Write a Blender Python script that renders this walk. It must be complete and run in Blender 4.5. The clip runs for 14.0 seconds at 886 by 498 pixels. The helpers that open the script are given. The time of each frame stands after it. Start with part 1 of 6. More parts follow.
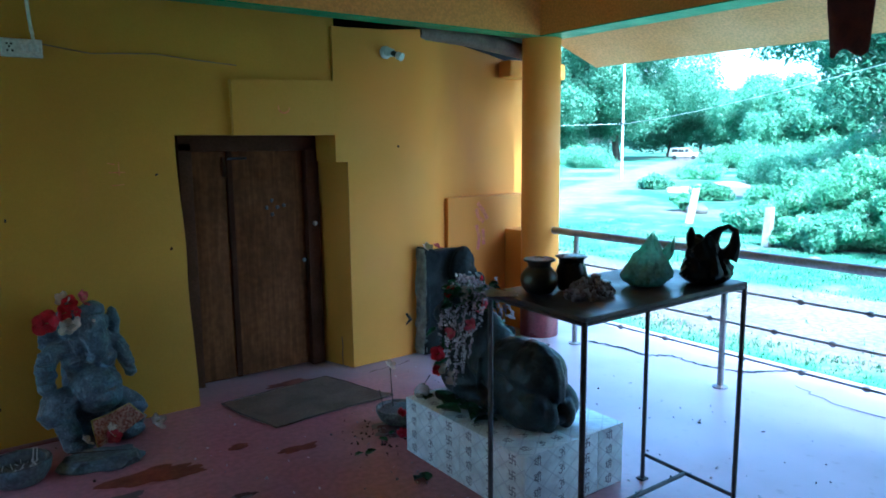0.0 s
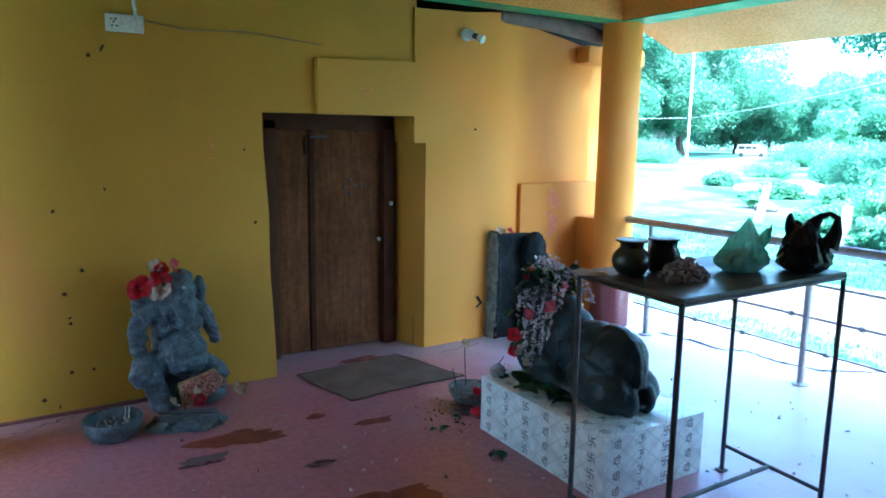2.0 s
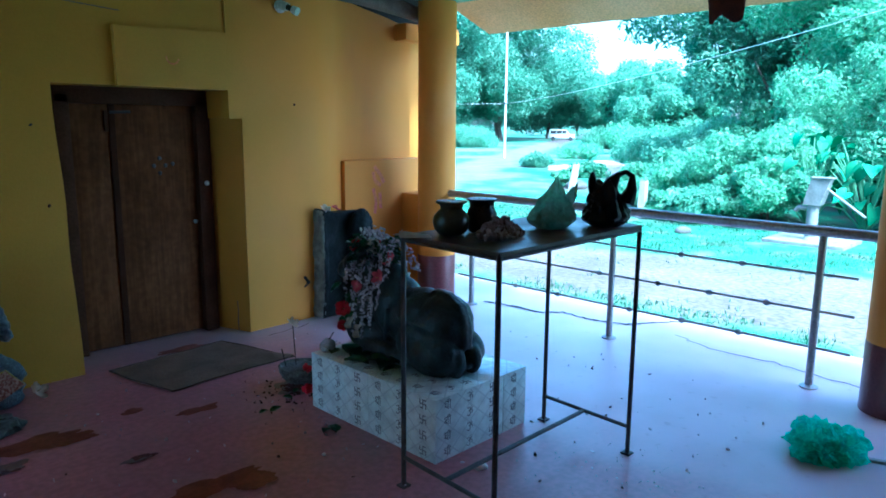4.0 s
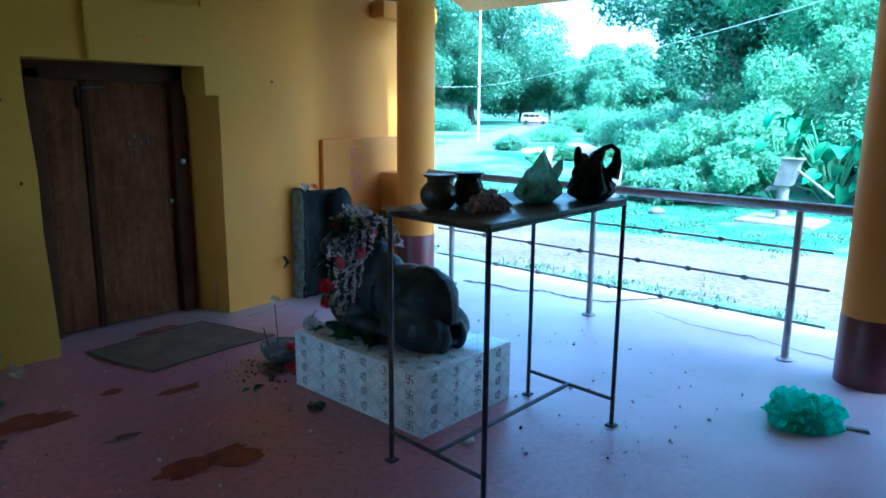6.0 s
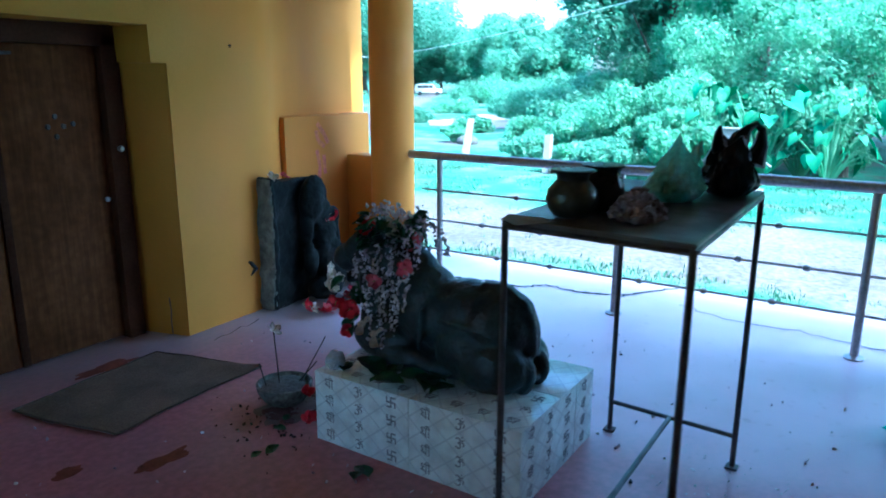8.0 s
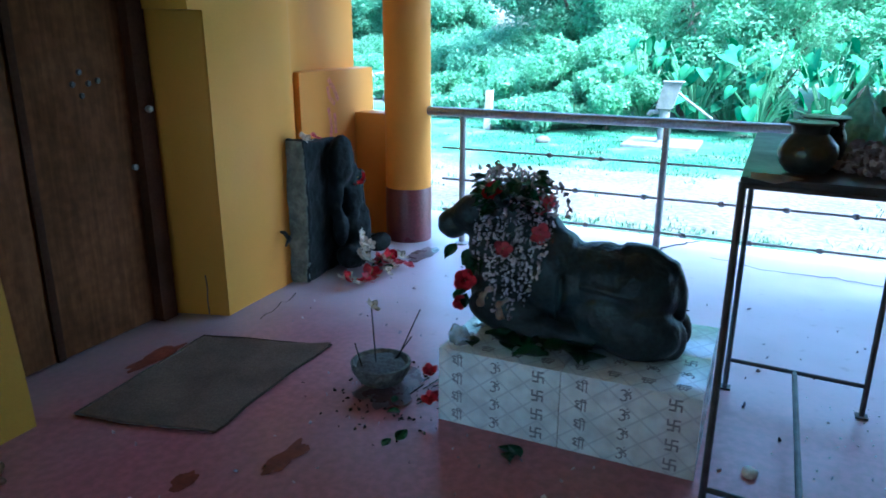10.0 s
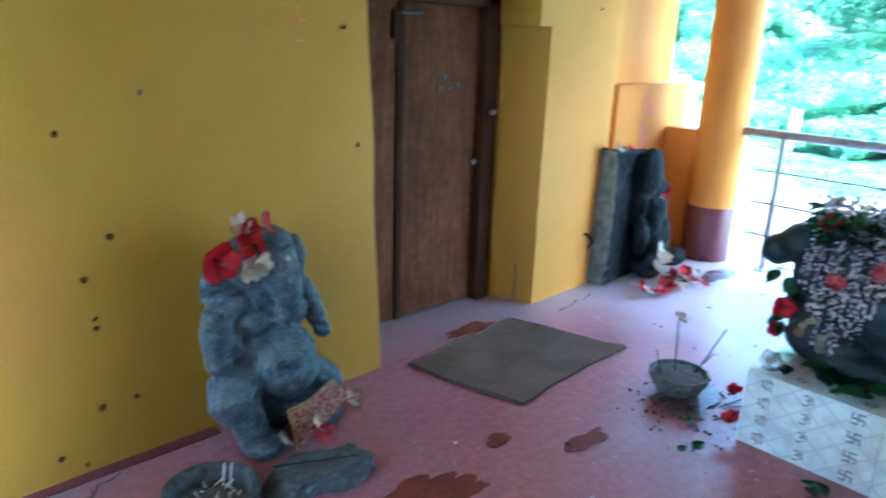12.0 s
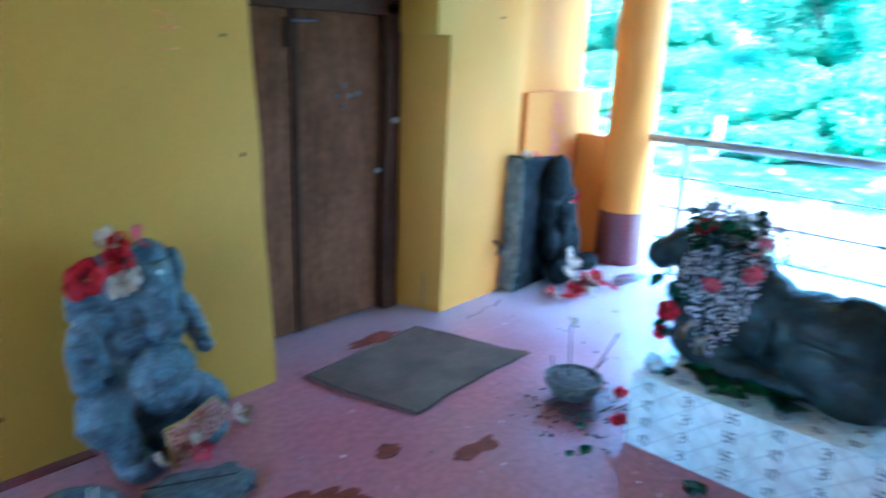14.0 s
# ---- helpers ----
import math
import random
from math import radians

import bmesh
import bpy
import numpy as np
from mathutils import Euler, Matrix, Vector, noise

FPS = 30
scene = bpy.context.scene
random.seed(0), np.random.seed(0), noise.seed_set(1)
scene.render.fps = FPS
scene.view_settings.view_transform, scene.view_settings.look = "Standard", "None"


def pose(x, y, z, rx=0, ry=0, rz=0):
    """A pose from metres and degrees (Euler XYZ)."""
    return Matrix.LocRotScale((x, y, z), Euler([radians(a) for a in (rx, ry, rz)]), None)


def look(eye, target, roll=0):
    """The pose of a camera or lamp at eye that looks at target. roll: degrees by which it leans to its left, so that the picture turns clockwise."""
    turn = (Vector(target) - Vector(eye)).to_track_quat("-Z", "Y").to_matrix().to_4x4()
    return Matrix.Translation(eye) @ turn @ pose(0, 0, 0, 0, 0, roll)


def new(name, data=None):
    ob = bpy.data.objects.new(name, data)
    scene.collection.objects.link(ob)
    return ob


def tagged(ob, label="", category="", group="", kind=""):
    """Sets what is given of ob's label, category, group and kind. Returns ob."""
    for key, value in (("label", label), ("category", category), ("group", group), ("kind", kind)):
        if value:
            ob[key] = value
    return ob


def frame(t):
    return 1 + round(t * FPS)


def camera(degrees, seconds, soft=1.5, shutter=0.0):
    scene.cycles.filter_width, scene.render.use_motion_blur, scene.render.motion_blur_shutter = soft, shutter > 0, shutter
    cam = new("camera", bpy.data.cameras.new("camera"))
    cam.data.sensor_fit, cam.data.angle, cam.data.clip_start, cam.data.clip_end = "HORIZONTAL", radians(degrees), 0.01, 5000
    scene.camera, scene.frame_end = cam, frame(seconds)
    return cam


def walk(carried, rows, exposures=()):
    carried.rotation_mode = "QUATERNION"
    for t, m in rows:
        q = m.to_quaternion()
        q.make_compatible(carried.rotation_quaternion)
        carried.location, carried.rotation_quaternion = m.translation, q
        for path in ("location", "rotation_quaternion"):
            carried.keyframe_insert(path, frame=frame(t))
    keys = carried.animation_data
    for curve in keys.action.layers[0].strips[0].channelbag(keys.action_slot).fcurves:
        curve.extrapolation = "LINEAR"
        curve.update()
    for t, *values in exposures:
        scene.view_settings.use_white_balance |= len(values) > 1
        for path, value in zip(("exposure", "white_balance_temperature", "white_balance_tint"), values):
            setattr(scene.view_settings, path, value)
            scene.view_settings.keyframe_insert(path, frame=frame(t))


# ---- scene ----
cam = camera(64.6, 14.0, 1.7, 0.5)
PATH = [
    (0, (0.061, 0.089, 1.633), (1.225, 1.688, 1.337), -0.6),
    (0.5, (0.046, 0.102, 1.64), (1.18, 1.726, 1.368), -0.4),
    (1, (0.015, 0.118, 1.636), (1.11, 1.772, 1.382), 0.0),
    (1.5, (-0.026, 0.138, 1.608), (0.987, 1.84, 1.328), -0.2),
    (2, (-0.072, 0.147, 1.578), (0.962, 1.828, 1.256), 0.8),
    (2.5, (-0.07, 0.143, 1.568), (1.1, 1.736, 1.265), 0.5),
    (3, (-0.06, 0.13, 1.556), (1.246, 1.615, 1.258), -0.8),
    (3.5, (-0.039, 0.132, 1.52), (1.34, 1.544, 1.191), 0.2),
    (6, (-0.079, 0.176, 1.448), (1.374, 1.493, 1.053), 0.5),
    (6.5, (-0.042, 0.311, 1.437), (1.428, 1.599, 1.014), 2.1),
    (7, (0.077, 0.6, 1.452), (1.555, 1.906, 1.122), 3.0),
    (7.5, (0.124, 0.921, 1.432), (1.666, 2.144, 1.073), 3.9),
    (8, (0.093, 1.242, 1.437), (1.719, 2.307, 0.967), 0.2),
    (10.5, (-0.259, 2.191, 1.405), (1.483, 2.983, 0.823), 0.5),
    (10.8, (-0.335, 2.215, 1.435), (1.373, 3.092, 0.868), 1.4),
    (11, (-0.381, 2.199, 1.468), (1.299, 3.136, 0.921), 2.2),
    (11.5, (-0.45, 2.19, 1.463), (1.085, 3.352, 0.92), 2.0),
    (12, (-0.485, 2.179, 1.461), (0.834, 3.563, 0.874), 2.1),
    (12.5, (-0.459, 2.138, 1.456), (0.619, 3.698, 0.821), 1.7),
    (13, (-0.428, 2.129, 1.434), (0.545, 3.755, 0.793), 1.5),
    (13.5, (-0.39, 2.083, 1.46), (0.696, 3.637, 0.824), 2.2),
    (14, (-0.299, 2.026, 1.473), (1.125, 3.313, 0.91), 2.3),
]
walk(cam, [(t, look(eye, target, roll)) for t, eye, target, roll in PATH],
     [(0.0, 3.38, 4250, -10), (1.0, 3.55, 4100, -10), (1.5, 3.88, 4350, -8), (2.0, 4.15, 4400, -8), (2.5, 3.85, 4300, -9), (3.0, 3.35, 4050, -11), (3.5, 3.15, 4000, -12), (8.2, 3.20, 4100, -11), (10.5, 3.50, 4350, -9), (11.0, 3.65, 4350, -8), (11.5, 4.12, 4500, -6), (12.0, 4.93, 4400, -8), (12.5, 5.23, 4200, -8), (13.0, 5.28, 3980, -9), (13.5, 5.23, 3880, -9), (14.0, 5.08, 3800, -9)])

# ---- world and sun ----
world = bpy.data.worlds.new("world")
scene.world = world
world.use_nodes = True
wn = world.node_tree.nodes
sky = wn.new("ShaderNodeTexSky")
sky.sky_type = "NISHITA"
sky.sun_disc = False
sky.sun_elevation, sky.sun_rotation = radians(55), radians(194)
sky.dust_density, sky.air_density, sky.ozone_density = 4.0, 1.0, 0.6
wn["Background"].inputs["Strength"].default_value = 0.14
world.node_tree.links.new(sky.outputs[0], wn["Background"].inputs["Color"])
sun = new("sun", bpy.data.lights.new("sun", "SUN"))
sun.data.energy, sun.data.angle, sun.data.color = 3.8, radians(25), (1.0, 0.96, 0.9)
sun.matrix_world = look((-10, -40, 60), (0, 0, 0))


# ---- materials ----
def rgb(c):
    return (c[0], c[1], c[2], 1)


class Mat:
    """A node material: base colour with blotches and grain, roughness and relief."""

    def __init__(self, name, color, second=None, rough=0.6, metal=0.0, blotch=2.0, grain=60.0, mix=0.5, bump=0.15, depth=0.01,
                 space="pos", spec=0.5, speck=0.18):
        self.m = bpy.data.materials.new(name)
        self.m.use_nodes = True
        self.n, self.l = self.m.node_tree.nodes, self.m.node_tree.links
        self.b = self.n["Principled BSDF"]
        self.b.inputs["Metallic"].default_value = metal
        self.b.inputs["Specular IOR Level"].default_value = spec
        if space == "pos":
            self.co = self.n.new("ShaderNodeNewGeometry").outputs["Position"]
        else:
            self.co = self.n.new("ShaderNodeTexCoord").outputs["Object"]
        second = second or tuple(0.7 * v for v in color)
        big, small = self.noise(blotch, 4), self.noise(grain, 3)
        self.color = self.blend(self.ramp(big, 0.5 - mix / 2, 0.5 + mix / 2), color, second)
        grainy = self.ramp(small, 0.3, 0.7)
        self.color = self.scale(self.color, grainy, 1 - speck, 1 + 0.6 * speck)
        self.set_color(self.color)
        r = self.n.new("ShaderNodeMapRange")
        self.l.new(big, r.inputs[0])
        r.inputs[1].default_value, r.inputs[2].default_value = 0.3, 0.7
        r.inputs[3].default_value, r.inputs[4].default_value = max(0.02, rough - 0.1), min(1, rough + 0.1)
        self.l.new(r.outputs[0], self.b.inputs["Roughness"])
        self.relief(small, bump, depth)

    def relief(self, height, strength, depth):
        bump = self.n.new("ShaderNodeBump")
        bump.inputs["Strength"].default_value, bump.inputs["Distance"].default_value = strength, depth
        self.l.new(height, bump.inputs["Height"])
        self.l.new(bump.outputs[0], self.b.inputs["Normal"])

    def set_color(self, socket):
        self.color = socket
        self.l.new(socket, self.b.inputs["Base Color"])

    def noise(self, scale, detail=3, stretch=None, distortion=0.0):
        t = self.n.new("ShaderNodeTexNoise")
        t.inputs["Scale"].default_value, t.inputs["Detail"].default_value = scale, detail
        t.inputs["Distortion"].default_value = distortion
        co = self.co
        if stretch:
            mp = self.n.new("ShaderNodeMapping")
            mp.inputs["Scale"].default_value = stretch
            self.l.new(co, mp.inputs[0])
            co = mp.outputs[0]
        self.l.new(co, t.inputs["Vector"])
        return t.outputs[0]

    def ramp(self, socket, lo, hi):
        r = self.n.new("ShaderNodeMapRange")
        r.interpolation_type = "SMOOTHSTEP"
        self.l.new(socket, r.inputs[0])
        r.inputs[1].default_value, r.inputs[2].default_value = lo, hi
        return r.outputs[0]

    def blend(self, fac, a, b):
        m = self.n.new("ShaderNodeMix")
        m.data_type = "RGBA"
        self.l.new(fac, m.inputs[0])
        for slot, v in ((6, a), (7, b)):
            if isinstance(v, tuple):
                m.inputs[slot].default_value = rgb(v)
            else:
                self.l.new(v, m.inputs[slot])
        return m.outputs[2]

    def scale(self, color, fac, lo, hi):
        r = self.n.new("ShaderNodeMapRange")
        self.l.new(fac, r.inputs[0])
        r.inputs[3].default_value, r.inputs[4].default_value = lo, hi
        v = self.n.new("ShaderNodeVectorMath")
        v.operation = "SCALE"
        self.l.new(color, v.inputs[0])
        self.l.new(r.outputs[0], v.inputs["Scale"])
        return v.outputs[0]

    def axis(self, n):
        s = self.n.new("ShaderNodeSeparateXYZ")
        self.l.new(self.co, s.inputs[0])
        return s.outputs[n]

    def math(self, op, a, b=None):
        m = self.n.new("ShaderNodeMath")
        m.operation = op
        for k, v in enumerate((a, b)):
            if v is None:
                continue
            if isinstance(v, (int, float)):
                m.inputs[k].default_value = v
            else:
                self.l.new(v, m.inputs[k])
        return m.outputs[0]

    def random(self, lo, hi):
        o = self.n.new("ShaderNodeObjectInfo")
        self.set_color(self.scale(self.color, o.outputs["Random"], lo, hi))
        return self

    def island(self, a, b):
        g = self.n.new("ShaderNodeNewGeometry")
        self.set_color(self.blend(g.outputs["Random Per Island"], a, b))
        return self

    def thin(self, weight, tint=None):
        """Thin, lets light through."""
        t = self.n.new("ShaderNodeBsdfTranslucent")
        if tint:
            t.inputs[0].default_value = rgb(tint)
        else:
            self.l.new(self.color, t.inputs[0])
        x = self.n.new("ShaderNodeMixShader")
        x.inputs[0].default_value = weight
        self.l.new(self.b.outputs[0], x.inputs[1])
        self.l.new(t.outputs[0], x.inputs[2])
        self.l.new(x.outputs[0], self.n["Material Output"].inputs["Surface"])
        return self


def film_over(k, weight, tint):
    """Lets the view through a thin tinted film."""
    t = k.n.new("ShaderNodeBsdfTransparent")
    t.inputs[0].default_value = rgb(tint)
    x = k.n.new("ShaderNodeMixShader")
    x.inputs[0].default_value = weight
    out = k.n["Material Output"].inputs["Surface"]
    k.l.new(out.links[0].from_socket, x.inputs[1])
    k.l.new(t.outputs[0], x.inputs[2])
    k.l.new(x.outputs[0], out)
    return k


def plaster(name, yellow, orange):
    k = Mat(name, yellow, tuple(v * 0.86 for v in yellow), 0.62, blotch=1.6, grain=70, mix=0.5, bump=0.2, depth=0.004, speck=0.03, spec=0.25)
    wash = k.math("ADD", k.axis(0), k.math("MULTIPLY", k.noise(1.1, 3), 1.6))
    k.set_color(k.blend(k.ramp(wash, 2.6, 4.2), k.color, orange))
    streak = k.ramp(k.noise(2.2, 5, (1.0, 1.0, 0.35)), 0.56, 0.74)
    k.set_color(k.blend(k.math("MULTIPLY", streak, 0.35), k.color, (0.55, 0.2, 0.06)))
    dirt = k.ramp(k.noise(0.7, 7, None, 0.6), 0.42, 0.75)
    k.set_color(k.blend(k.math("MULTIPLY", dirt, 0.2), k.color, (0.34, 0.17, 0.03)))
    pale = k.ramp(k.noise(0.9, 4), 0.58, 0.8)
    k.set_color(k.blend(k.math("MULTIPLY", pale, 0.4), k.color, (0.75, 0.43, 0.2)))
    return k


YELLOW, ORANGE = (0.52, 0.285, 0.028), (0.7, 0.29, 0.04)
m_wall = plaster("limewash", YELLOW, ORANGE)
m_pillar = plaster("pillar_paint", (0.62, 0.4, 0.05), ORANGE)
m_beam = Mat("beam_paint", (0.62, 0.29, 0.05), (0.54, 0.24, 0.04), 0.6, blotch=1.3, bump=0.2)
m_eave = Mat("eave_paint", (0.78, 0.5, 0.22), (0.7, 0.4, 0.14), 0.7, blotch=1.5, bump=0.2)
m_green = Mat("green_paint", (0.02, 0.3, 0.12), (0.015, 0.22, 0.09), 0.4, blotch=4)
m_maroon = Mat("maroon_paint", (0.12, 0.025, 0.035), (0.16, 0.045, 0.05), 0.35, blotch=5, bump=0.1)
m_ceiling = Mat("ceiling_paint", (0.6, 0.33, 0.09), (0.54, 0.28, 0.07), 0.7)
m_door = Mat("door_wood", (0.14, 0.055, 0.019), (0.095, 0.038, 0.014), 0.7, spec=0.12, blotch=3, grain=25, bump=0.25, depth=0.004)
grain = m_door.noise(5, 6, (9, 9, 0.7))
m_door.set_color(m_door.scale(m_door.color, m_door.ramp(grain, 0.3, 0.7), 0.75, 1.15))
m_frame = Mat("frame_wood", (0.075, 0.03, 0.014), (0.045, 0.019, 0.009), 0.7, blotch=4, spec=0.15)
m_strip = Mat("strip_wood", (0.045, 0.018, 0.009), (0.03, 0.013, 0.007), 0.75, blotch=4, spec=0.1)
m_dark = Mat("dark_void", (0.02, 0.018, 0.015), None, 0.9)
m_log = Mat("old_timber", (0.2, 0.15, 0.12), (0.12, 0.09, 0.075), 0.8, blotch=6, bump=0.5, depth=0.01)

m_floor = Mat("oxide_floor", (0.44, 0.165, 0.185), (0.34, 0.122, 0.142), 0.27, blotch=1.4, grain=30, mix=0.6, bump=0.12, depth=0.003)
# pale lilac toward the railing: wear plus sky reflection put into the colour
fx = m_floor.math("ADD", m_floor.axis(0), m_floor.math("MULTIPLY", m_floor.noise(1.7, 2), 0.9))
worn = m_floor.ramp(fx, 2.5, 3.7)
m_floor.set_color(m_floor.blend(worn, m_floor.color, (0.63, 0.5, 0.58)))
grime = m_floor.ramp(m_floor.noise(2.2, 2), 0.3, 0.9)
m_floor.set_color(m_floor.blend(m_floor.math("MULTIPLY", grime, 0.35), m_floor.color, (0.3, 0.24, 0.24)))
fy = m_floor.math("ADD", m_floor.axis(1), m_floor.math("MULTIPLY", m_floor.noise(2.4, 3), 0.6))
fy = m_floor.math("SUBTRACT", fy, m_floor.math("MULTIPLY", m_floor.math("ABSOLUTE", m_floor.math("SUBTRACT", m_floor.axis(0), 1.5)), -0.16))
m_floor.set_color(m_floor.blend(m_floor.math("MULTIPLY", m_floor.ramp(fy, 4.6, 5.2), 0.7), m_floor.color, (0.24, 0.24, 0.25)))
spots = m_floor.ramp(m_floor.noise(16, 3), 0.6, 0.85)
m_floor.set_color(m_floor.blend(m_floor.math("MULTIPLY", spots, 0.3), m_floor.color, (0.16, 0.06, 0.06)))
sheen = m_floor.n.new("ShaderNodeMapRange")
m_floor.l.new(m_floor.noise(7, 5), sheen.inputs[0])
sheen.inputs[3].default_value, sheen.inputs[4].default_value = 0.3, 0.42
m_floor.l.new(sheen.outputs[0], m_floor.b.inputs["Roughness"])
m_stain = Mat("red_stain", (0.22, 0.05, 0.022), (0.14, 0.034, 0.022), 0.5, spec=0.25, blotch=9)
m_wet = Mat("wet_patch", (0.14, 0.08, 0.085), (0.1, 0.06, 0.065), 0.3, blotch=9)
m_crack = Mat("crack", (0.03, 0.03, 0.028), None, 0.9)

m_steel = Mat("steel", (0.42, 0.41, 0.41), (0.32, 0.31, 0.31), 0.42, 0.6, blotch=9, bump=0.05)
m_iron = Mat("iron", (0.085, 0.08, 0.085), (0.05, 0.045, 0.048), 0.5, 0.2, blotch=14, bump=0.3, depth=0.003)
m_tabletop = Mat("tabletop", (0.07, 0.06, 0.065), (0.04, 0.034, 0.038), 0.42, 0.0, blotch=7, bump=0.25, depth=0.003, spec=0.3)
m_stone = Mat("black_stone", (0.042, 0.056, 0.06), (0.012, 0.016, 0.018), 0.42, blotch=9, grain=70, bump=0.5, depth=0.006, spec=0.22)
m_ganesh = Mat("oiled_stone", (0.125, 0.162, 0.19), (0.054, 0.072, 0.092), 0.42, blotch=16, grain=90, mix=0.5, speck=0.35, bump=0.8, depth=0.008, spec=0.4)
rub = m_ganesh.ramp(m_ganesh.noise(20, 7, (1, 1, 0.5), 2.0), 0.56, 0.7)
m_ganesh.set_color(m_ganesh.blend(m_ganesh.math("MULTIPLY", rub, 0.55), m_ganesh.color, (0.26, 0.3, 0.33)))
# near-black because the shade on the stele's recessed front is in the colour
m_stele = Mat("stele_stone", (0.016, 0.018, 0.018), (0.006, 0.007, 0.007), 0.75, blotch=8, grain=50, bump=0.5, depth=0.01, spec=0.15)
# same stone on the brighter left side, without that painted shade
m_stele_side = Mat("stele_side", (0.26, 0.28, 0.23), (0.1, 0.11, 0.095), 0.85, mix=0.5, blotch=13, bump=0.6, depth=0.008)
m_bowl = Mat("grey_stone", (0.19, 0.18, 0.15), (0.07, 0.07, 0.06), 0.75, speck=0.45, blotch=22, bump=0.5, depth=0.004)
m_bowl2 = Mat("dark_bowl", (0.12, 0.14, 0.145), (0.045, 0.055, 0.06), 0.5, mix=0.6, speck=0.4, blotch=18, bump=0.6, depth=0.003)
m_ash = Mat("ash", (0.16, 0.155, 0.15), (0.07, 0.065, 0.062), 0.95, blotch=60, bump=0.8, depth=0.01)
m_brass = Mat("old_brass", (0.1, 0.1, 0.085), (0.055, 0.055, 0.047), 0.34, 0.5, blotch=14, bump=0.15)
m_blackpot = Mat("dark_metal", (0.02, 0.021, 0.024), (0.012, 0.012, 0.014), 0.32, 0.3, blotch=14)
m_mat = Mat("jute_mat", (0.32, 0.23, 0.17), (0.22, 0.16, 0.12), 0.95, spec=0.1, speck=0.2, blotch=5, grain=150, bump=0.8, depth=0.004)
m_matedge = Mat("mat_edge", (0.12, 0.09, 0.07), None, 0.95, spec=0.05)
m_white = Mat("white_plastic", (0.72, 0.74, 0.72), (0.6, 0.62, 0.6), 0.4)
m_black = Mat("black_plastic", (0.02, 0.02, 0.022), None, 0.4)
m_wire = Mat("wire", (0.2, 0.15, 0.12), None, 0.5)
m_paper = Mat("paper", (0.7, 0.68, 0.64), (0.6, 0.58, 0.54), 0.8)
m_red = Mat("red_petal", (0.78, 0.03, 0.06), (0.62, 0.02, 0.05), 0.55, blotch=30).thin(0.3)
m_pink = Mat("pink_petal", (0.75, 0.16, 0.2), (0.6, 0.08, 0.14), 0.55, blotch=30).thin(0.3)
m_cream = Mat("cream_petal", (0.85, 0.78, 0.68), (0.78, 0.64, 0.52), 0.6, blotch=30).thin(0.3)
m_jasmine = Mat("jasmine", (0.58, 0.5, 0.55), (0.36, 0.27, 0.33), 0.7, blotch=40).island((0.74, 0.68, 0.72), (0.34, 0.27, 0.33))
m_offleaf = Mat("offering_leaf", (0.03, 0.12, 0.035), (0.02, 0.08, 0.03), 0.35, blotch=20)
m_brown = Mat("dried_flower", (0.4, 0.3, 0.29), (0.25, 0.17, 0.18), 0.8, blotch=40).island((0.46, 0.4, 0.44), (0.12, 0.09, 0.11))
m_foil = Mat("foil_cloth", (0.24, 0.06, 0.035), (0.5, 0.3, 0.22), 0.35, 0.2, mix=0.22, blotch=75, bump=0.5, depth=0.004)
m_gold = Mat("gold_trim", (0.5, 0.4, 0.08), None, 0.4, 0.4)
m_greenbag = Mat("green_bag", (0.55, 0.8, 0.72), (0.42, 0.7, 0.6), 0.2, blotch=12).thin(0.55)
film_over(m_greenbag, 0.16, (0.72, 0.95, 0.88))
m_greenbag2 = Mat("bright_green_bag", (0.45, 0.94, 0.8), (0.28, 0.86, 0.68), 0.2, blotch=9).thin(0.6)
m_blackbag = Mat("black_bag", (0.012, 0.014, 0.017), (0.008, 0.009, 0.011), 0.4, blotch=9, spec=0.15)
m_glyph = Mat("tile_print", (0.27, 0.29, 0.32), None, 0.3)
m_grout = Mat("grout", (0.42, 0.42, 0.4), (0.3, 0.3, 0.28), 0.9, blotch=20)
m_tile = Mat("glazed_tile", (0.8, 0.86, 0.85), (0.72, 0.79, 0.78), 0.16, blotch=7, grain=14, bump=0.03, space="obj")
su, sv = m_tile.axis(0), m_tile.axis(2)
line = None
for s in (1, -1):
    d = m_tile.math("ADD", m_tile.math("MULTIPLY", su, 9.0), m_tile.math("MULTIPLY", sv, 11.0 * s))
    d = m_tile.math("ABSOLUTE", m_tile.math("SUBTRACT", m_tile.math("FRACT", m_tile.math("ADD", d, 50.0)), 0.5))
    d = m_tile.ramp(d, 0.07, 0.02)
    line = d if line is None else m_tile.math("MAXIMUM", line, d)
m_tile.set_color(m_tile.blend(m_tile.math("MULTIPLY", line, 0.5), m_tile.color, (0.45, 0.5, 0.53)))

m_ground = Mat("earth", (0.08, 0.062, 0.057), (0.046, 0.036, 0.033), 0.95, blotch=1.1, grain=14, speck=0.45, bump=0.6, depth=0.03)
gx, gy = m_ground.axis(0), m_ground.axis(1)
wob = m_ground.math("MULTIPLY", m_ground.noise(0.5, 5), 2.6)
lane = m_ground.math("ABSOLUTE", m_ground.math("SUBTRACT", m_ground.math("ADD", gx, wob), 9.3))
grassy = m_ground.ramp(lane, 1.0, 1.9)
clear = m_ground.ramp(m_ground.noise(0.19, 4), 0.52, 0.62)
far_only = m_ground.ramp(gx, 11.0, 15.0)
grassy = m_ground.math("SUBTRACT", grassy, m_ground.math("MULTIPLY", clear, far_only))
track = m_ground.math("SUBTRACT", gy, m_ground.math("MULTIPLY", gx, 0.6))
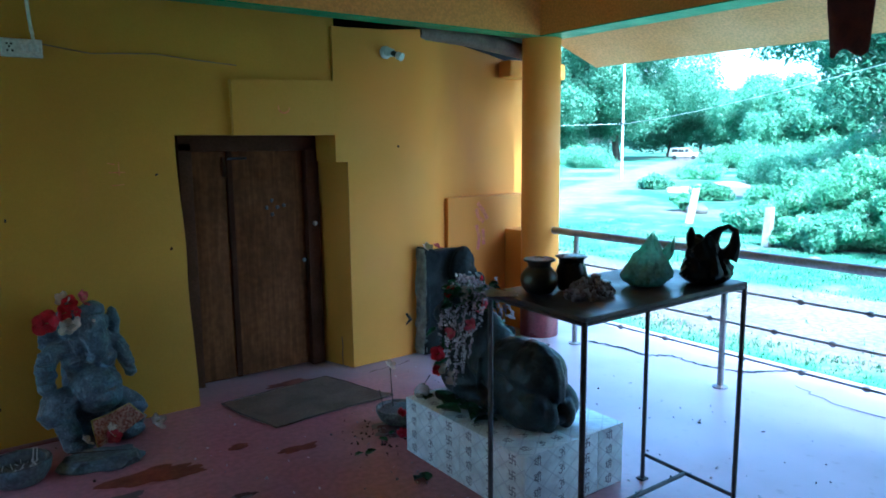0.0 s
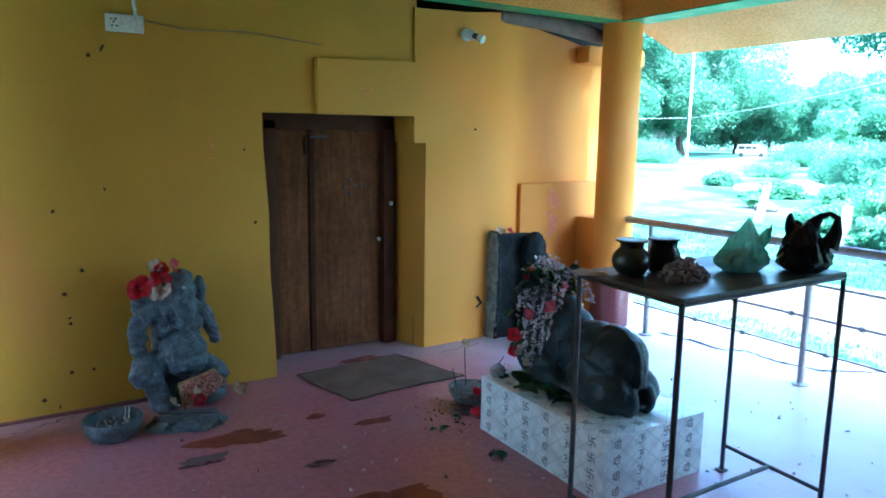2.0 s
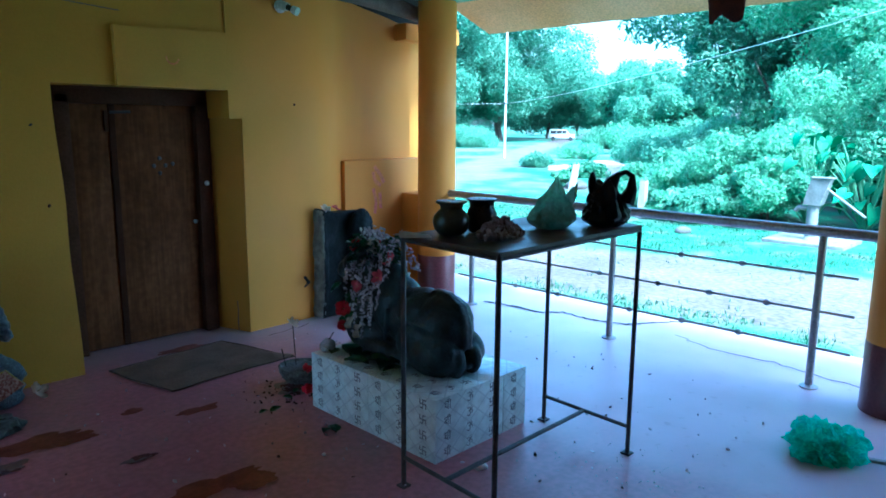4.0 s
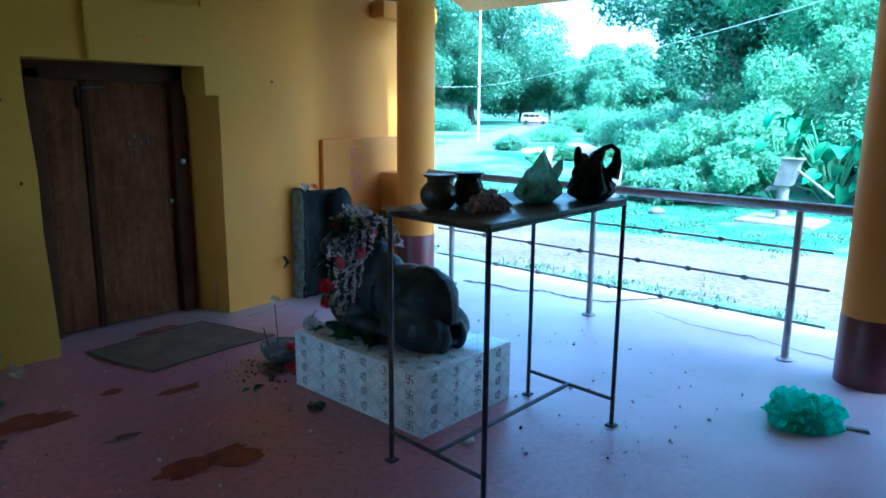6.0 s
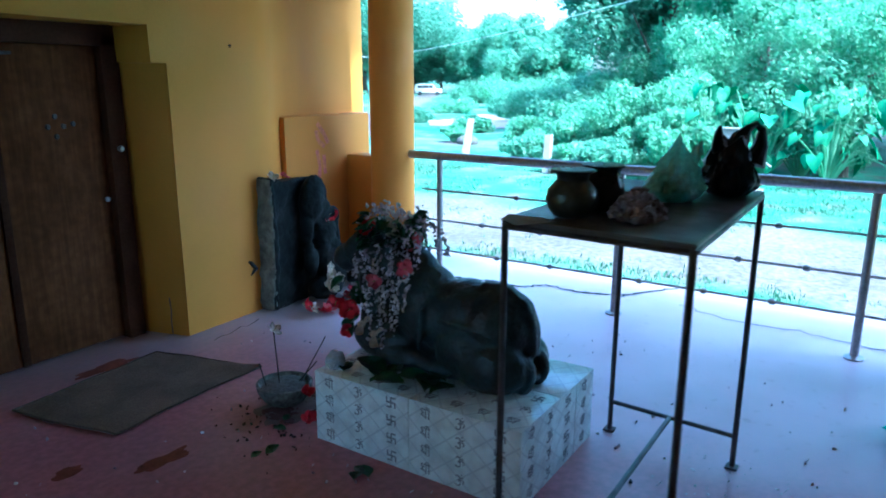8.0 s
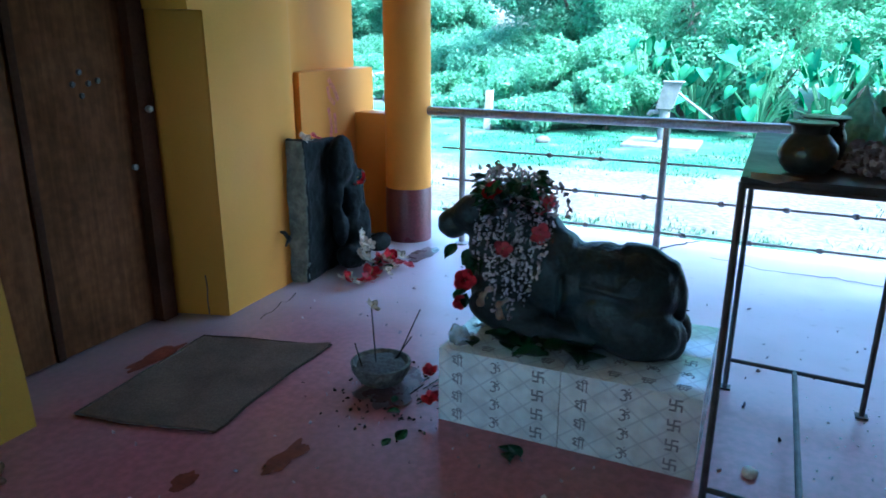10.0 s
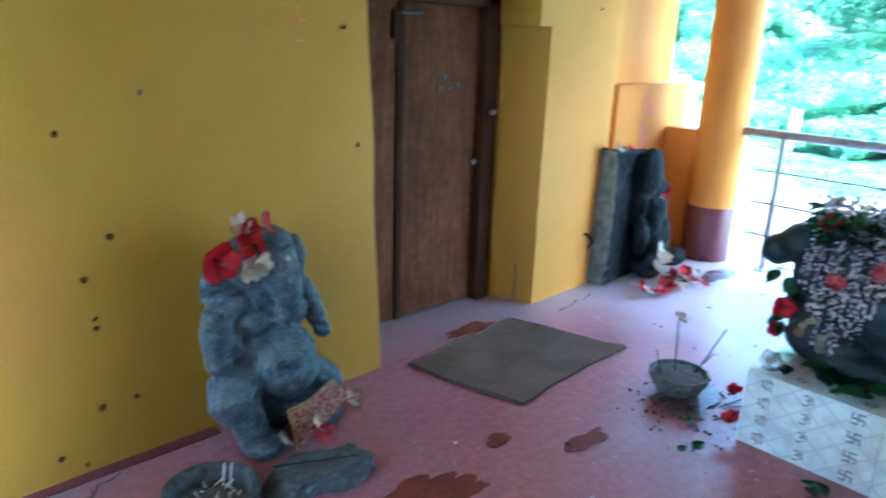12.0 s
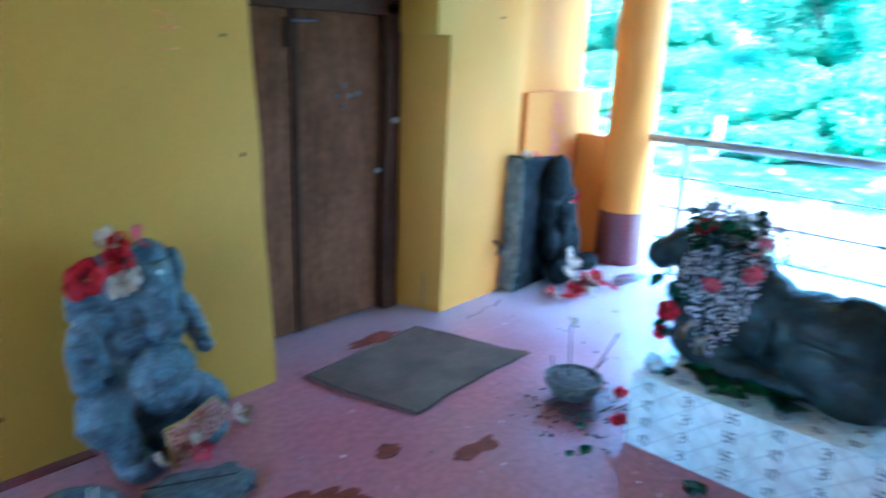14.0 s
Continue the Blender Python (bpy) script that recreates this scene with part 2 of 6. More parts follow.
track = m_ground.math("ABSOLUTE", m_ground.math("SUBTRACT", m_ground.math("ADD", track, m_ground.math("MULTIPLY", wob, 0.5)), 7.6))
grassy = m_ground.math("MULTIPLY", grassy, m_ground.math("MAXIMUM", m_ground.ramp(track, 0.9, 2.0), m_ground.ramp(gx, 9.0, 7.0)))
grassy = m_ground.math("MULTIPLY", grassy, m_ground.ramp(m_ground.noise(1.7, 5), 0.28, 0.5))
green = m_ground.blend(m_ground.ramp(m_ground.noise(2.3, 5), 0.35, 0.65), (0.022, 0.1, 0.05), (0.035, 0.13, 0.068))
m_ground.set_color(m_ground.blend(grassy, m_ground.color, green))
m_grass = Mat("grass", (0.045, 0.12, 0.06), (0.03, 0.085, 0.042), 0.7, blotch=1.5).thin(0.3)
m_bark = Mat("bark", (0.1, 0.08, 0.065), (0.06, 0.05, 0.04), 0.9, blotch=6, bump=0.7, depth=0.02)


def foliage(name, a, b):
    k = Mat(name, a, b, 0.45, blotch=0.6, grain=6, bump=0.0).island(a, b)
    return k.thin(0.5)


m_leaf = [foliage("leaf_dark", (0.07, 0.17, 0.10), (0.13, 0.25, 0.16)),
          foliage("leaf_mid", (0.09, 0.21, 0.115), (0.16, 0.3, 0.19)),
          foliage("leaf_light", (0.105, 0.25, 0.125), (0.2, 0.36, 0.21))]
m_taro = Mat("taro_leaf", (0.075, 0.23, 0.1), (0.055, 0.18, 0.085), 0.6, blotch=3, spec=0.15).random(0.55, 1.2).thin(0.35)
m_pump = Mat("pump_paint", (0.14, 0.14, 0.135), (0.085, 0.085, 0.08), 0.8, 0.0, blotch=6)
m_concrete = Mat("concrete", (0.27, 0.26, 0.24), (0.17, 0.165, 0.15), 0.9, blotch=3, bump=0.4, depth=0.01)
m_rock = Mat("rock", (0.07, 0.065, 0.06), (0.04, 0.037, 0.035), 0.9, blotch=4, bump=0.6, depth=0.03)


# ---- building helpers ----
BASE = {}


def smooth(bm, angle=40):
    bm.normal_update()
    for fc in bm.faces:
        fc.smooth = True
    for e in bm.edges:
        if len(e.link_faces) == 2 and e.calc_face_angle() > radians(angle):
            e.smooth = False


def thing(name, at=(0, 0, 0), label="", category="", group="", kind=""):
    """An empty at the base of a thing."""
    ob = new(name)
    ob.location = at
    ob.empty_display_size = 0.05
    BASE[ob] = Vector(at)
    return tagged(ob, label, category, group, kind)


def part(name, bm, material, parent=None, label="", angle=40, world_space=True):
    """Links a bmesh, in world places, as one mesh under a thing or a part."""
    smooth(bm, angle)
    me = bpy.data.meshes.new(name)
    base = BASE.get(parent, Vector((0, 0, 0)))
    if world_space:
        bmesh.ops.translate(bm, vec=-base, verts=bm.verts)
    bm.to_mesh(me)
    bm.free()
    me.materials.append(material.m)
    ob = new(name, me)
    if parent:
        ob.parent = parent
        BASE[ob] = base
    return tagged(ob, label)


def shared(name, me, parent, m, label=""):
    ob = new(name, me)
    ob.parent = parent
    ob.matrix_local = m
    BASE[ob] = BASE.get(parent, Vector((0, 0, 0)))
    return tagged(ob, label)


def mesh_of(bm, material, angle=40):
    smooth(bm, angle)
    me = bpy.data.meshes.new("piece")
    bm.to_mesh(me)
    bm.free()
    me.materials.append(material.m)
    return me


def raw(name, verts, faces, material, parent=None, flat=True):
    me = bpy.data.meshes.new(name)
    me.from_pydata(verts, [], faces)
    me.materials.append(material.m)
    if not flat:
        me.shade_smooth()
    ob = new(name, me)
    if parent:
        ob.parent = parent
        BASE[ob] = BASE.get(parent, Vector((0, 0, 0)))
    return ob


def hexa(bm, low, high):
    """A block from four corners below and four above, anticlockwise from above."""
    a = [bm.verts.new(p) for p in low]
    b = [bm.verts.new(p) for p in high]
    bm.faces.new(a[::-1])
    bm.faces.new(b)
    for k in range(4):
        bm.faces.new((a[k], a[(k + 1) % 4], b[(k + 1) % 4], b[k]))
    return bm


def block(x0, x1, y0, y1, z0, z1, bevel=0.0, bm=None):
    bm = bm or bmesh.new()
    hexa(bm, [(x0, y0, z0), (x1, y0, z0), (x1, y1, z0), (x0, y1, z0)], [(x0, y0, z1), (x1, y0, z1), (x1, y1, z1), (x0, y1, z1)])
    if bevel:
        bmesh.ops.bevel(bm, geom=bm.edges[:], offset=bevel, segments=2, affect="EDGES", profile=0.6)
    return bm


def tube(pts, r, n=10, bm=None, caps=True):
    """A tube along points; r is one radius or one a point."""
    bm = bm or bmesh.new()
    pts = [Vector(p) for p in pts]
    rs = r if isinstance(r, (list, tuple)) else [r] * len(pts)
    rings, up = [], None
    for k, p in enumerate(pts):
        d = (pts[min(k + 1, len(pts) - 1)] - pts[max(k - 1, 0)]).normalized()
        if up is None:
            up = d.orthogonal().normalized()
        up = (up - d * up.dot(d)).normalized()
        side = d.cross(up)
        rings.append([bm.verts.new(p + rs[k] * (math.cos(a) * up + math.sin(a) * side)) for a in (2 * math.pi * j / n for j in range(n))])
    for a, b in zip(rings, rings[1:]):
        for j in range(n):
            bm.faces.new((a[j], a[(j + 1) % n], b[(j + 1) % n], b[j]))
    if caps:
        bm.faces.new(rings[0][::-1])
        bm.faces.new(rings[-1])
    return bm


def lathe(profile, at, n=28, bm=None):
    """Turns a profile of (radius, height) round a vertical axis."""
    bm = bm or bmesh.new()
    at = Vector(at)
    rings = [[bm.verts.new(at + Vector((r * math.cos(a), r * math.sin(a), z))) for a in (2 * math.pi * j / n for j in range(n))] for r, z in profile]
    for a, b in zip(rings, rings[1:]):
        for j in range(n):
            bm.faces.new((a[j], a[(j + 1) % n], b[(j + 1) % n], b[j]))
    bm.faces.new(rings[0][::-1])
    bm.faces.new(rings[-1])
    return bm


def ball(bm, at, size, turn=(0, 0, 0), sub=2):
    m = Matrix.LocRotScale(Vector(at), Euler([radians(a) for a in turn]), Vector(size))
    bmesh.ops.create_icosphere(bm, subdivisions=sub, radius=1, matrix=m)


def carve(bm, voxel, wobble=0.003, rough=9.0, relax=2):
    """Joins overlapping lumps into one carved surface."""
    me = bpy.data.meshes.new("lumps")
    bm.to_mesh(me)
    bm.free()
    ob = new("lumps", me)
    mod = ob.modifiers.new("join", "REMESH")
    mod.mode, mod.voxel_size = "VOXEL", voxel
    dg = bpy.context.evaluated_depsgraph_get()
    out = bpy.data.meshes.new_from_object(ob.evaluated_get(dg))
    bpy.data.objects.remove(ob)
    bm = bmesh.new()
    bm.from_mesh(out)
    for _ in range(relax):
        bmesh.ops.smooth_vert(bm, verts=bm.verts, factor=0.5, use_axis_x=True, use_axis_y=True, use_axis_z=True)
    bm.normal_update()
    for v in bm.verts:
        v.co += v.normal * wobble * noise.fractal(v.co * rough, 1.0, 2.0, 3)
    return bm


def patch(at, rx, ry, seed, n=26, rough=0.5, z=0.004):
    """A flat spot with an uneven outline."""
    bm = bmesh.new()
    ring = []
    for k in range(n):
        a = 2 * math.pi * k / n
        s = 1 + rough * noise.noise(Vector((math.cos(a) * 1.4 + seed, math.sin(a) * 1.4, seed * 1.7))) + 0.3 * rough * noise.noise(Vector((math.cos(a) * 5, math.sin(a) * 5, seed)))
        ring.append(bm.verts.new((at[0] + rx * s * math.cos(a), at[1] + ry * s * math.sin(a), z)))
    bm.faces.new(ring)
    return bm


def structure(name, bm, material, label="", angle=40):
    return tagged(part(name, bm, material, None, label, angle), kind="structure")


# ---- the porch ----
BEAM = 2.475
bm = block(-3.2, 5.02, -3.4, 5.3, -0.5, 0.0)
floor = structure("floor", bm, m_floor, "worn red oxide cement floor, sky reflection painted pale toward the railing")

# old wall with the battered face, left of the door
CEIL = 2.86


def wall_y(x, z):
    p = Vector((x, 0, z))
    return 4.447 + 0.0055 * x + 0.0402 * z + 0.008 * noise.noise(p * 1.3) + 0.003 * noise.noise(p * 5)


bm = bmesh.new()
XS = [-3.2 + 4.5 * k / 40 for k in range(40)] + [None] + [1.33 + 1.07 * k / 10 for k in range(1, 11)]
ZS = [1.705 * k / 20 for k in range(21)] + [1.705 + (CEIL - 1.705) * k / 12 for k in range(1, 13)]
net = []
for z in ZS:
    rowv = []
    for x in XS:
        if x is None:
            x = 1.315 - 0.018 * z + (0.012 * noise.noise(Vector((5, 0, z * 2.3))) if z < 1.7 else 0)
        rowv.append(bm.verts.new((x, wall_y(x, z), z)))
    net.append(rowv)
for r in range(len(ZS) - 1):
    for k in range(len(XS) - 1):
        if r < 20 and k >= 40:
            continue
        bm.faces.new((net[r][k], net[r][k + 1], net[r + 1][k + 1], net[r + 1][k]))
loose = [v for v in bm.verts if not v.link_faces]
bmesh.ops.delete(bm, geom=loose, context="VERTS")
rim = [e for e in bm.edges if len(e.link_faces) == 1]
moved = [g for g in bmesh.ops.extrude_edge_only(bm, edges=rim)["geom"] if isinstance(g, bmesh.types.BMVert)]
for v in moved:
    v.co.y = 5.1
    if v.co.x > 1.2 and v.co.z < 1.69:
        v.co.x += 0.14
bmesh.ops.recalc_face_normals(bm, faces=bm.faces)
structure("wall_door_side", bm, m_wall, "yellow limewashed old mud wall with the door opening", 50)

def bent(front, z0, z1, back, bm=None, lean=0.0):
    """A wall along a bent line of (x, y), with its height at each place."""
    bm = bm or bmesh.new()
    cuts = 8
    cols = []
    for k, (x, y) in enumerate(front):
        top = z1[k] if isinstance(z1, list) else z1
        zs = [z0 + (top - z0) * j / cuts for j in range(cuts + 1)]
        cols.append(([bm.verts.new((x, y + lean * z + 0.006 * noise.noise(Vector((x * 2, z * 2, 1))), z)) for z in zs], [bm.verts.new((x, back, z)) for z in zs]))
    for (fa, ba), (fb, bb) in zip(cols, cols[1:]):
        for j in range(cuts):
            bm.faces.new((fa[j], fb[j], fb[j + 1], fa[j + 1]))
            bm.faces.new((bb[j], ba[j], ba[j + 1], bb[j + 1]))
        bm.faces.new((fa[-1], fb[-1], bb[-1], ba[-1]))
        bm.faces.new((fb[0], fa[0], ba[0], bb[0]))
    for (fr, bk), flip in ((cols[0], False), (cols[-1], True)):
        for j in range(cuts):
            q = (fr[j], fr[j + 1], bk[j + 1], bk[j])
            bm.faces.new(q[::-1] if flip else q)
    return bm


BEND = [(2.95, 4.55), (3.08, 4.565), (3.2, 4.61), (3.32, 4.69), (3.44, 4.78), (3.54, 4.845), (3.66, 4.885), (3.85, 4.915), (4.1, 4.93)]
TOPS = [2.44, 2.445, 2.45, 2.465, 2.48, 2.50, 2.51, 2.51, 2.50, 2.47, 2.44, 2.40, 2.33]
FACE = [(2.47, 4.535), (2.6, 4.54), (2.8, 4.545)] + BEND + [(4.40, 4.93)]
structure("wall_bend", bent(FACE, 0, 1.515, 5.3), m_wall, "orange limewashed old wall with a soft bend", 35)
structure("wall_bend_upper", bent([(2.375, 4.533)] + FACE, 1.515, [2.44] + TOPS, 5.3), m_wall, "orange limewashed upper wall beside the lintel", 35)
structure("trim_lintel", bent([(1.64, 4.492), (1.9, 4.503), (2.15, 4.519), (2.375, 4.533)], 1.703, [2.05, 2.058, 2.068, 2.075], 4.62), m_wall, "plastered orange lintel block over the door", 35)
# splayed jamb in the opening
bm = hexa(bmesh.new(), [(2.468, 4.54, 0), (2.50, 4.6, 0), (2.50, 4.98, 0), (2.335, 4.98, 0)],
          [(2.462, 4.54, 1.52), (2.50, 4.6, 1.52), (2.50, 4.98, 1.52), (2.305, 4.98, 1.52)])
hexa(bm, [(2.40, 4.54, 1.52), (2.50, 4.6, 1.52), (2.50, 4.98, 1.52), (2.305, 4.98, 1.52)],
     [(2.395, 4.54, 1.70), (2.50, 4.6, 1.70), (2.50, 4.98, 1.70), (2.30, 4.98, 1.70)])
structure("wall_jamb", bm, m_wall, "splayed orange plaster door jamb")
bm = block(4.2, 4.88, 4.76, 4.926, 2.20, 2.35, 0.03)
structure("trim_cornice", bm, m_wall, "orange plaster cornice stub beyond the pillar")
# near-black panel paints the shade in the gap above the wall
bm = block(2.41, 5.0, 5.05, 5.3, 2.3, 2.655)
structure("wall_gap", bm, m_dark, "near-black panel standing in for shade above the old wall")
# assumed roof, not visible as such; keeps sun off the wall end
structure("trim_added_roof", block(2.42, 5.05, 4.445, 5.6, 2.66, 2.80), m_dark, "dark roof slab added above the old wall to block the sun")
structure("wall_rear", block(-3.4, 5.0, 5.31, 5.5, -0.3, 3.0), m_wall, "plain wall behind the shrine")
# invented wall out of view, narrows the daylight from the drive side
structure("wall_drive_blocker", block(4.1, 4.34, -3.4, -0.2, 0, BEAM - 0.006), m_wall, "plain yellow wall, unseen, added to cut light from the drive side")
# added out of view; its length sets how much light enters at left
structure("wall_left_blocker", block(-1.6, -1.4, -3.4, 2.95, 0, 2.86), m_wall, "plain yellow wall, unseen, added to cut light from the left")

structure("trim_jamb_crack", tube([(2.437, 4.64, 0.004), (2.434, 4.642, 0.08), (2.438, 4.638, 0.15), (2.433, 4.641, 0.22)], 0.004, 5), m_log, "thin crack rising at the foot of the jamb")

# low wall and parapet beside the pillar
bm = block(3.545, 4.46, 4.80, 4.96, 0, 1.185, 0.02)
structure("wall_low", bm, m_wall, "low orange plastered wall with a pink splash")
bm = block(4.172, 4.36, 4.42, 4.795, 0, 0.885, 0.015)
structure("wall_parapet", bm, m_wall, "low orange parapet joining the pillar")


def pillar(x, y, label):
    p = thing("pillar", (x, y, 0), label, "pillar", "round porch pillars")
    part("base_band", lathe([(0.163, 0), (0.163, 0.375), (0.16, 0.38)], (x, y, 0), 40), m_maroon, p, "maroon painted base band")
    part("shaft", lathe([(0.16, 0.38), (0.16, 1.2), (0.158, 2.0), (0.158, BEAM)], (x, y, 0), 40), m_pillar, p, "yellow painted round shaft")
    return p


pillar(4.21, 4.385, "round yellow pillar with a maroon base beside the parapet")
pillar(4.15, 0.885, "round yellow pillar with a maroon base at the railing end")
pillar(-0.48, 4.0, "round yellow pillar with a maroon base holding a steel rail")
pillar(-0.48, 0.4, "round yellow pillar with a maroon base behind the walk")

# beams, ceiling and eave
for nm, (x0, x1, y0, y1) in {"beam_wall": (-0.6, 4.34, 4.275, 4.43), "beam_rail": (4.085, 4.34, -3.3, 4.275), "beam_left": (-0.6, -0.36, -3.3, 4.275)}.items():
    structure("trim_" + nm, block(x0, x1, y0, y1, BEAM + 0.004, 2.86), m_beam, "orange painted concrete beam")
    structure("trim_" + nm + "_underside", block(x0, x1, y0, y1, BEAM - 0.004, BEAM + 0.004), m_green, "green painted underside of the beam")
# real over the porch; the stretch left of the beam is added against sun
structure("ceiling", block(-3.4, 4.34, -3.4, 5.3, 2.864, 3.0), m_ceiling, "orange painted concrete ceiling, extended unseen on the left for shade")
bm = hexa(bmesh.new(), [(4.34, -3.3, 2.50), (4.93, -3.3, 2.29), (4.93, 4.44, 2.29), (4.34, 4.44, 2.50)],
          [(4.34, -3.3, 2.60), (4.93, -3.3, 2.36), (4.93, 4.44, 2.36), (4.34, 4.44, 2.60)])
structure("trim_eave", bm, m_eave, "sloping cream-orange concrete eave")
# assumed wall behind the camera, there to hold back sun and sky
structure("wall_back_blocker", block(-2.4, 4.4, -3.65, -3.404, 0, 3.0), m_wall, "plain yellow wall, unseen, added to stop light from behind the walk")

# ---- the double door ----
DY = 4.83
door = tagged(thing("door_1", (1.86, DY, 0)), "closed brown double wooden door in its frame", "door", kind="structure")
for x0, x1, z0, z1, nm in ((1.37, 1.455, 0, 1.66, "frame_post"), (2.262, 2.36, 0, 1.66, "frame_post"), (1.37, 2.36, 1.60, 1.715, "frame_head")):
    part(nm, block(x0, x1, DY - 0.05, DY + 0.1, z0, z1, 0.006), m_frame, door)
for x0, x1, nm in ((1.458, 1.712, "leaf"), (1.718, 2.26, "leaf")):
    bm = block(x0, x1, DY, DY + 0.04, 0.012, 1.60, 0.004)
    leaf = part(nm, bm, m_door, door)
part("cover_strip", block(1.695, 1.735, DY - 0.012, DY - 0.001, 0.012, 1.60, 0.004), m_strip, door, "dark wooden strip over the meeting edge")
part("bolt", tube([(1.70, DY - 0.02, 1.55), (1.83, DY - 0.02, 1.553)], 0.008, 8), m_iron, door)
part("hasp", block(1.665, 1.69, DY - 0.016, DY - 0.002, 1.43, 1.56, 0.003), m_strip, door)
for x, z in ((1.97, 1.2), (2.01, 1.25), (2.05, 1.2), (2.01, 1.15), (2.10, 1.21)):
    part("stud", lathe([(0.014, 0), (0.01, 0.008)], (0, 0, 0), 10), m_iron, door, world_space=False).matrix_local = pose(x - 1.86, -0.001, z, 90, 0, 0)
part("knob", lathe([(0.012, 0), (0.018, 0.015), (0.012, 0.03)], (0, 0, 0), 12), m_steel, door, world_space=False).matrix_local = pose(2.31 - 1.86, -0.051, 1.07, 90, 0, 0)
part("padlock_hook", lathe([(0.014, 0), (0.014, 0.015)], (0, 0, 0), 12), m_steel, door, world_space=False).matrix_local = pose(2.24 - 1.86, -0.001, 0.8, 90, 0, 0)
structure("wall_behind_door", block(1.3, 2.6, 4.98, 5.2, 0, 1.72), m_dark, "dark inside of the shrine")

LX = -0.455
# ---- railing beside the drive ----
def railing(name, x, y0, y1, posts, beads, label, bar_ends, top=0.915, skew=0.0):
    r = thing(name, (x, (y0 + y1) / 2, 0), label, "railing", "steel railings")
    part("top_rail", tube([(x + skew, y0, top), (x, y1, top)], 0.03, 18), m_steel, r)
    for y in posts:
        p = part("post", tube([(x, y, 0.006), (x, y, top - 0.025)], 0.022, 16), m_steel, r)
        part("base_plate", lathe([(0.05, 0), (0.05, 0.008), (0.034, 0.016), (0.024, 0.018)], (x, y, 0), 20), m_steel, p)
    for k, z in enumerate((0.672, 0.457, 0.24)):
        b = part("bar", tube([(x, bar_ends[0], z), (x, bar_ends[1], z)], 0.008, 10), m_steel, r)
        for y in beads[k]:
            part("bead", lathe([(0.009, -0.02), (0.017, -0.012), (0.019, 0), (0.017, 0.012), (0.009, 0.02)], (0, 0, 0), 12), m_steel, b,
                 world_space=False).matrix_local = pose(0, y - (y0 + y1) / 2, z, 90, 0, 0)
    return r


railing("railing", 4.215, 1.03, 4.24, (3.97, 2.65, 1.325),
        ((3.36, 3.03, 2.15, 1.76), (3.62, 3.18, 2.75, 2.3, 1.95, 1.6), (3.5, 3.1, 2.5, 2.12, 1.75)),
        "brushed steel railing with three thin bars between pillars", (4.12, 1.13))
left_rail = railing("railing", LX, 2.78, 3.86, (3.70, 2.84), ((3.45, 3.1), (3.45, 3.1), (3.45, 3.1)),
                    "brushed steel railing fixed to the pillar by a flange", (3.80, 2.80), 0.985, -0.055)
part("flange", lathe([(0.05, 0), (0.05, 0.012), (0.034, 0.02)], (0, 0, 0), 20), m_steel, left_rail, world_space=False).matrix_local = pose(0, 0.535, 0.985, 90, 0, 0)

# ---- tiled plinth ----
PX, PY, PW, PL, PH = 2.325, 2.645, 0.64, 0.93, 0.30
plinth = thing("plinth", (PX, PY, 0), "white glazed tile plinth printed with small religious symbols", "plinth")
part("core", block(PX - PW / 2 + 0.009, PX + PW / 2 - 0.009, PY - PL / 2 + 0.009, PY + PL / 2 - 0.009, 0, PH - 0.009), m_grout, plinth)


def strokes(lines, w):
    """Flat pen strokes in the x-z plane, facing -y."""
    bm = bmesh.new()
    for pts in lines:
        for (ax, az), (bx, bz) in zip(pts, pts[1:]):
            dx, dz = bx - ax, bz - az
            ln = math.hypot(dx, dz) or 1
            ox, oz, ex, ez = -dz / ln * w / 2, dx / ln * w / 2, dx / ln * w / 3, dz / ln * w / 3
            q = [(ax - ex + ox, az - ez + oz), (ax - ex - ox, az - ez - oz), (bx + ex - ox, bz + ez - oz), (bx + ex + ox, bz + ez + oz)]
            low = [bm.verts.new((x, 0, z)) for x, z in q]
            top = [bm.verts.new((x, -0.0012, z)) for x, z in q]
            bm.faces.new(top)
            for k in range(4):
                bm.faces.new((low[k], low[(k + 1) % 4], top[(k + 1) % 4], top[k]))
    return mesh_of(bm, m_glyph)


def arc(cx, cz, r, a0, a1, n=7):
    return [(cx + r * math.cos(radians(a0 + (a1 - a0) * k / n)), cz + r * math.sin(radians(a0 + (a1 - a0) * k / n))) for k in range(n + 1)]


U = 0.019
g_cross = strokes([[(-U, U), (-U, 0), (U, 0), (U, -U)], [(U, U), (0, U), (0, -U), (-U, -U)]], 0.006)
g_om = strokes([arc(-0.008, 0.009, 0.009, 150, -80), arc(-0.008, -0.011, 0.011, 85, -150), arc(0.009, -0.004, 0.008, 170, -60), arc(0.008, 0.018, 0.008, 200, 340, 4), [(0.008, 0.022), (0.009, 0.024)]], 0.0045)
g_shri = strokes([[(-0.004, 0.013), (-0.012, 0.016), (-0.018, 0.011), (-0.014, 0.005), (-0.006, 0.003), (-0.014, -0.004), (-0.004, -0.012)], [(-0.018, -0.008), (0.004, -0.016)],
                  [(0.004, 0.014), (0.004, -0.021)], [(0.017, 0.014), (0.017, -0.021)], [(-0.002, 0.014), (0.021, 0.014)], arc(0.009, 0.014, 0.009, 5, 170, 6)], 0.0045)


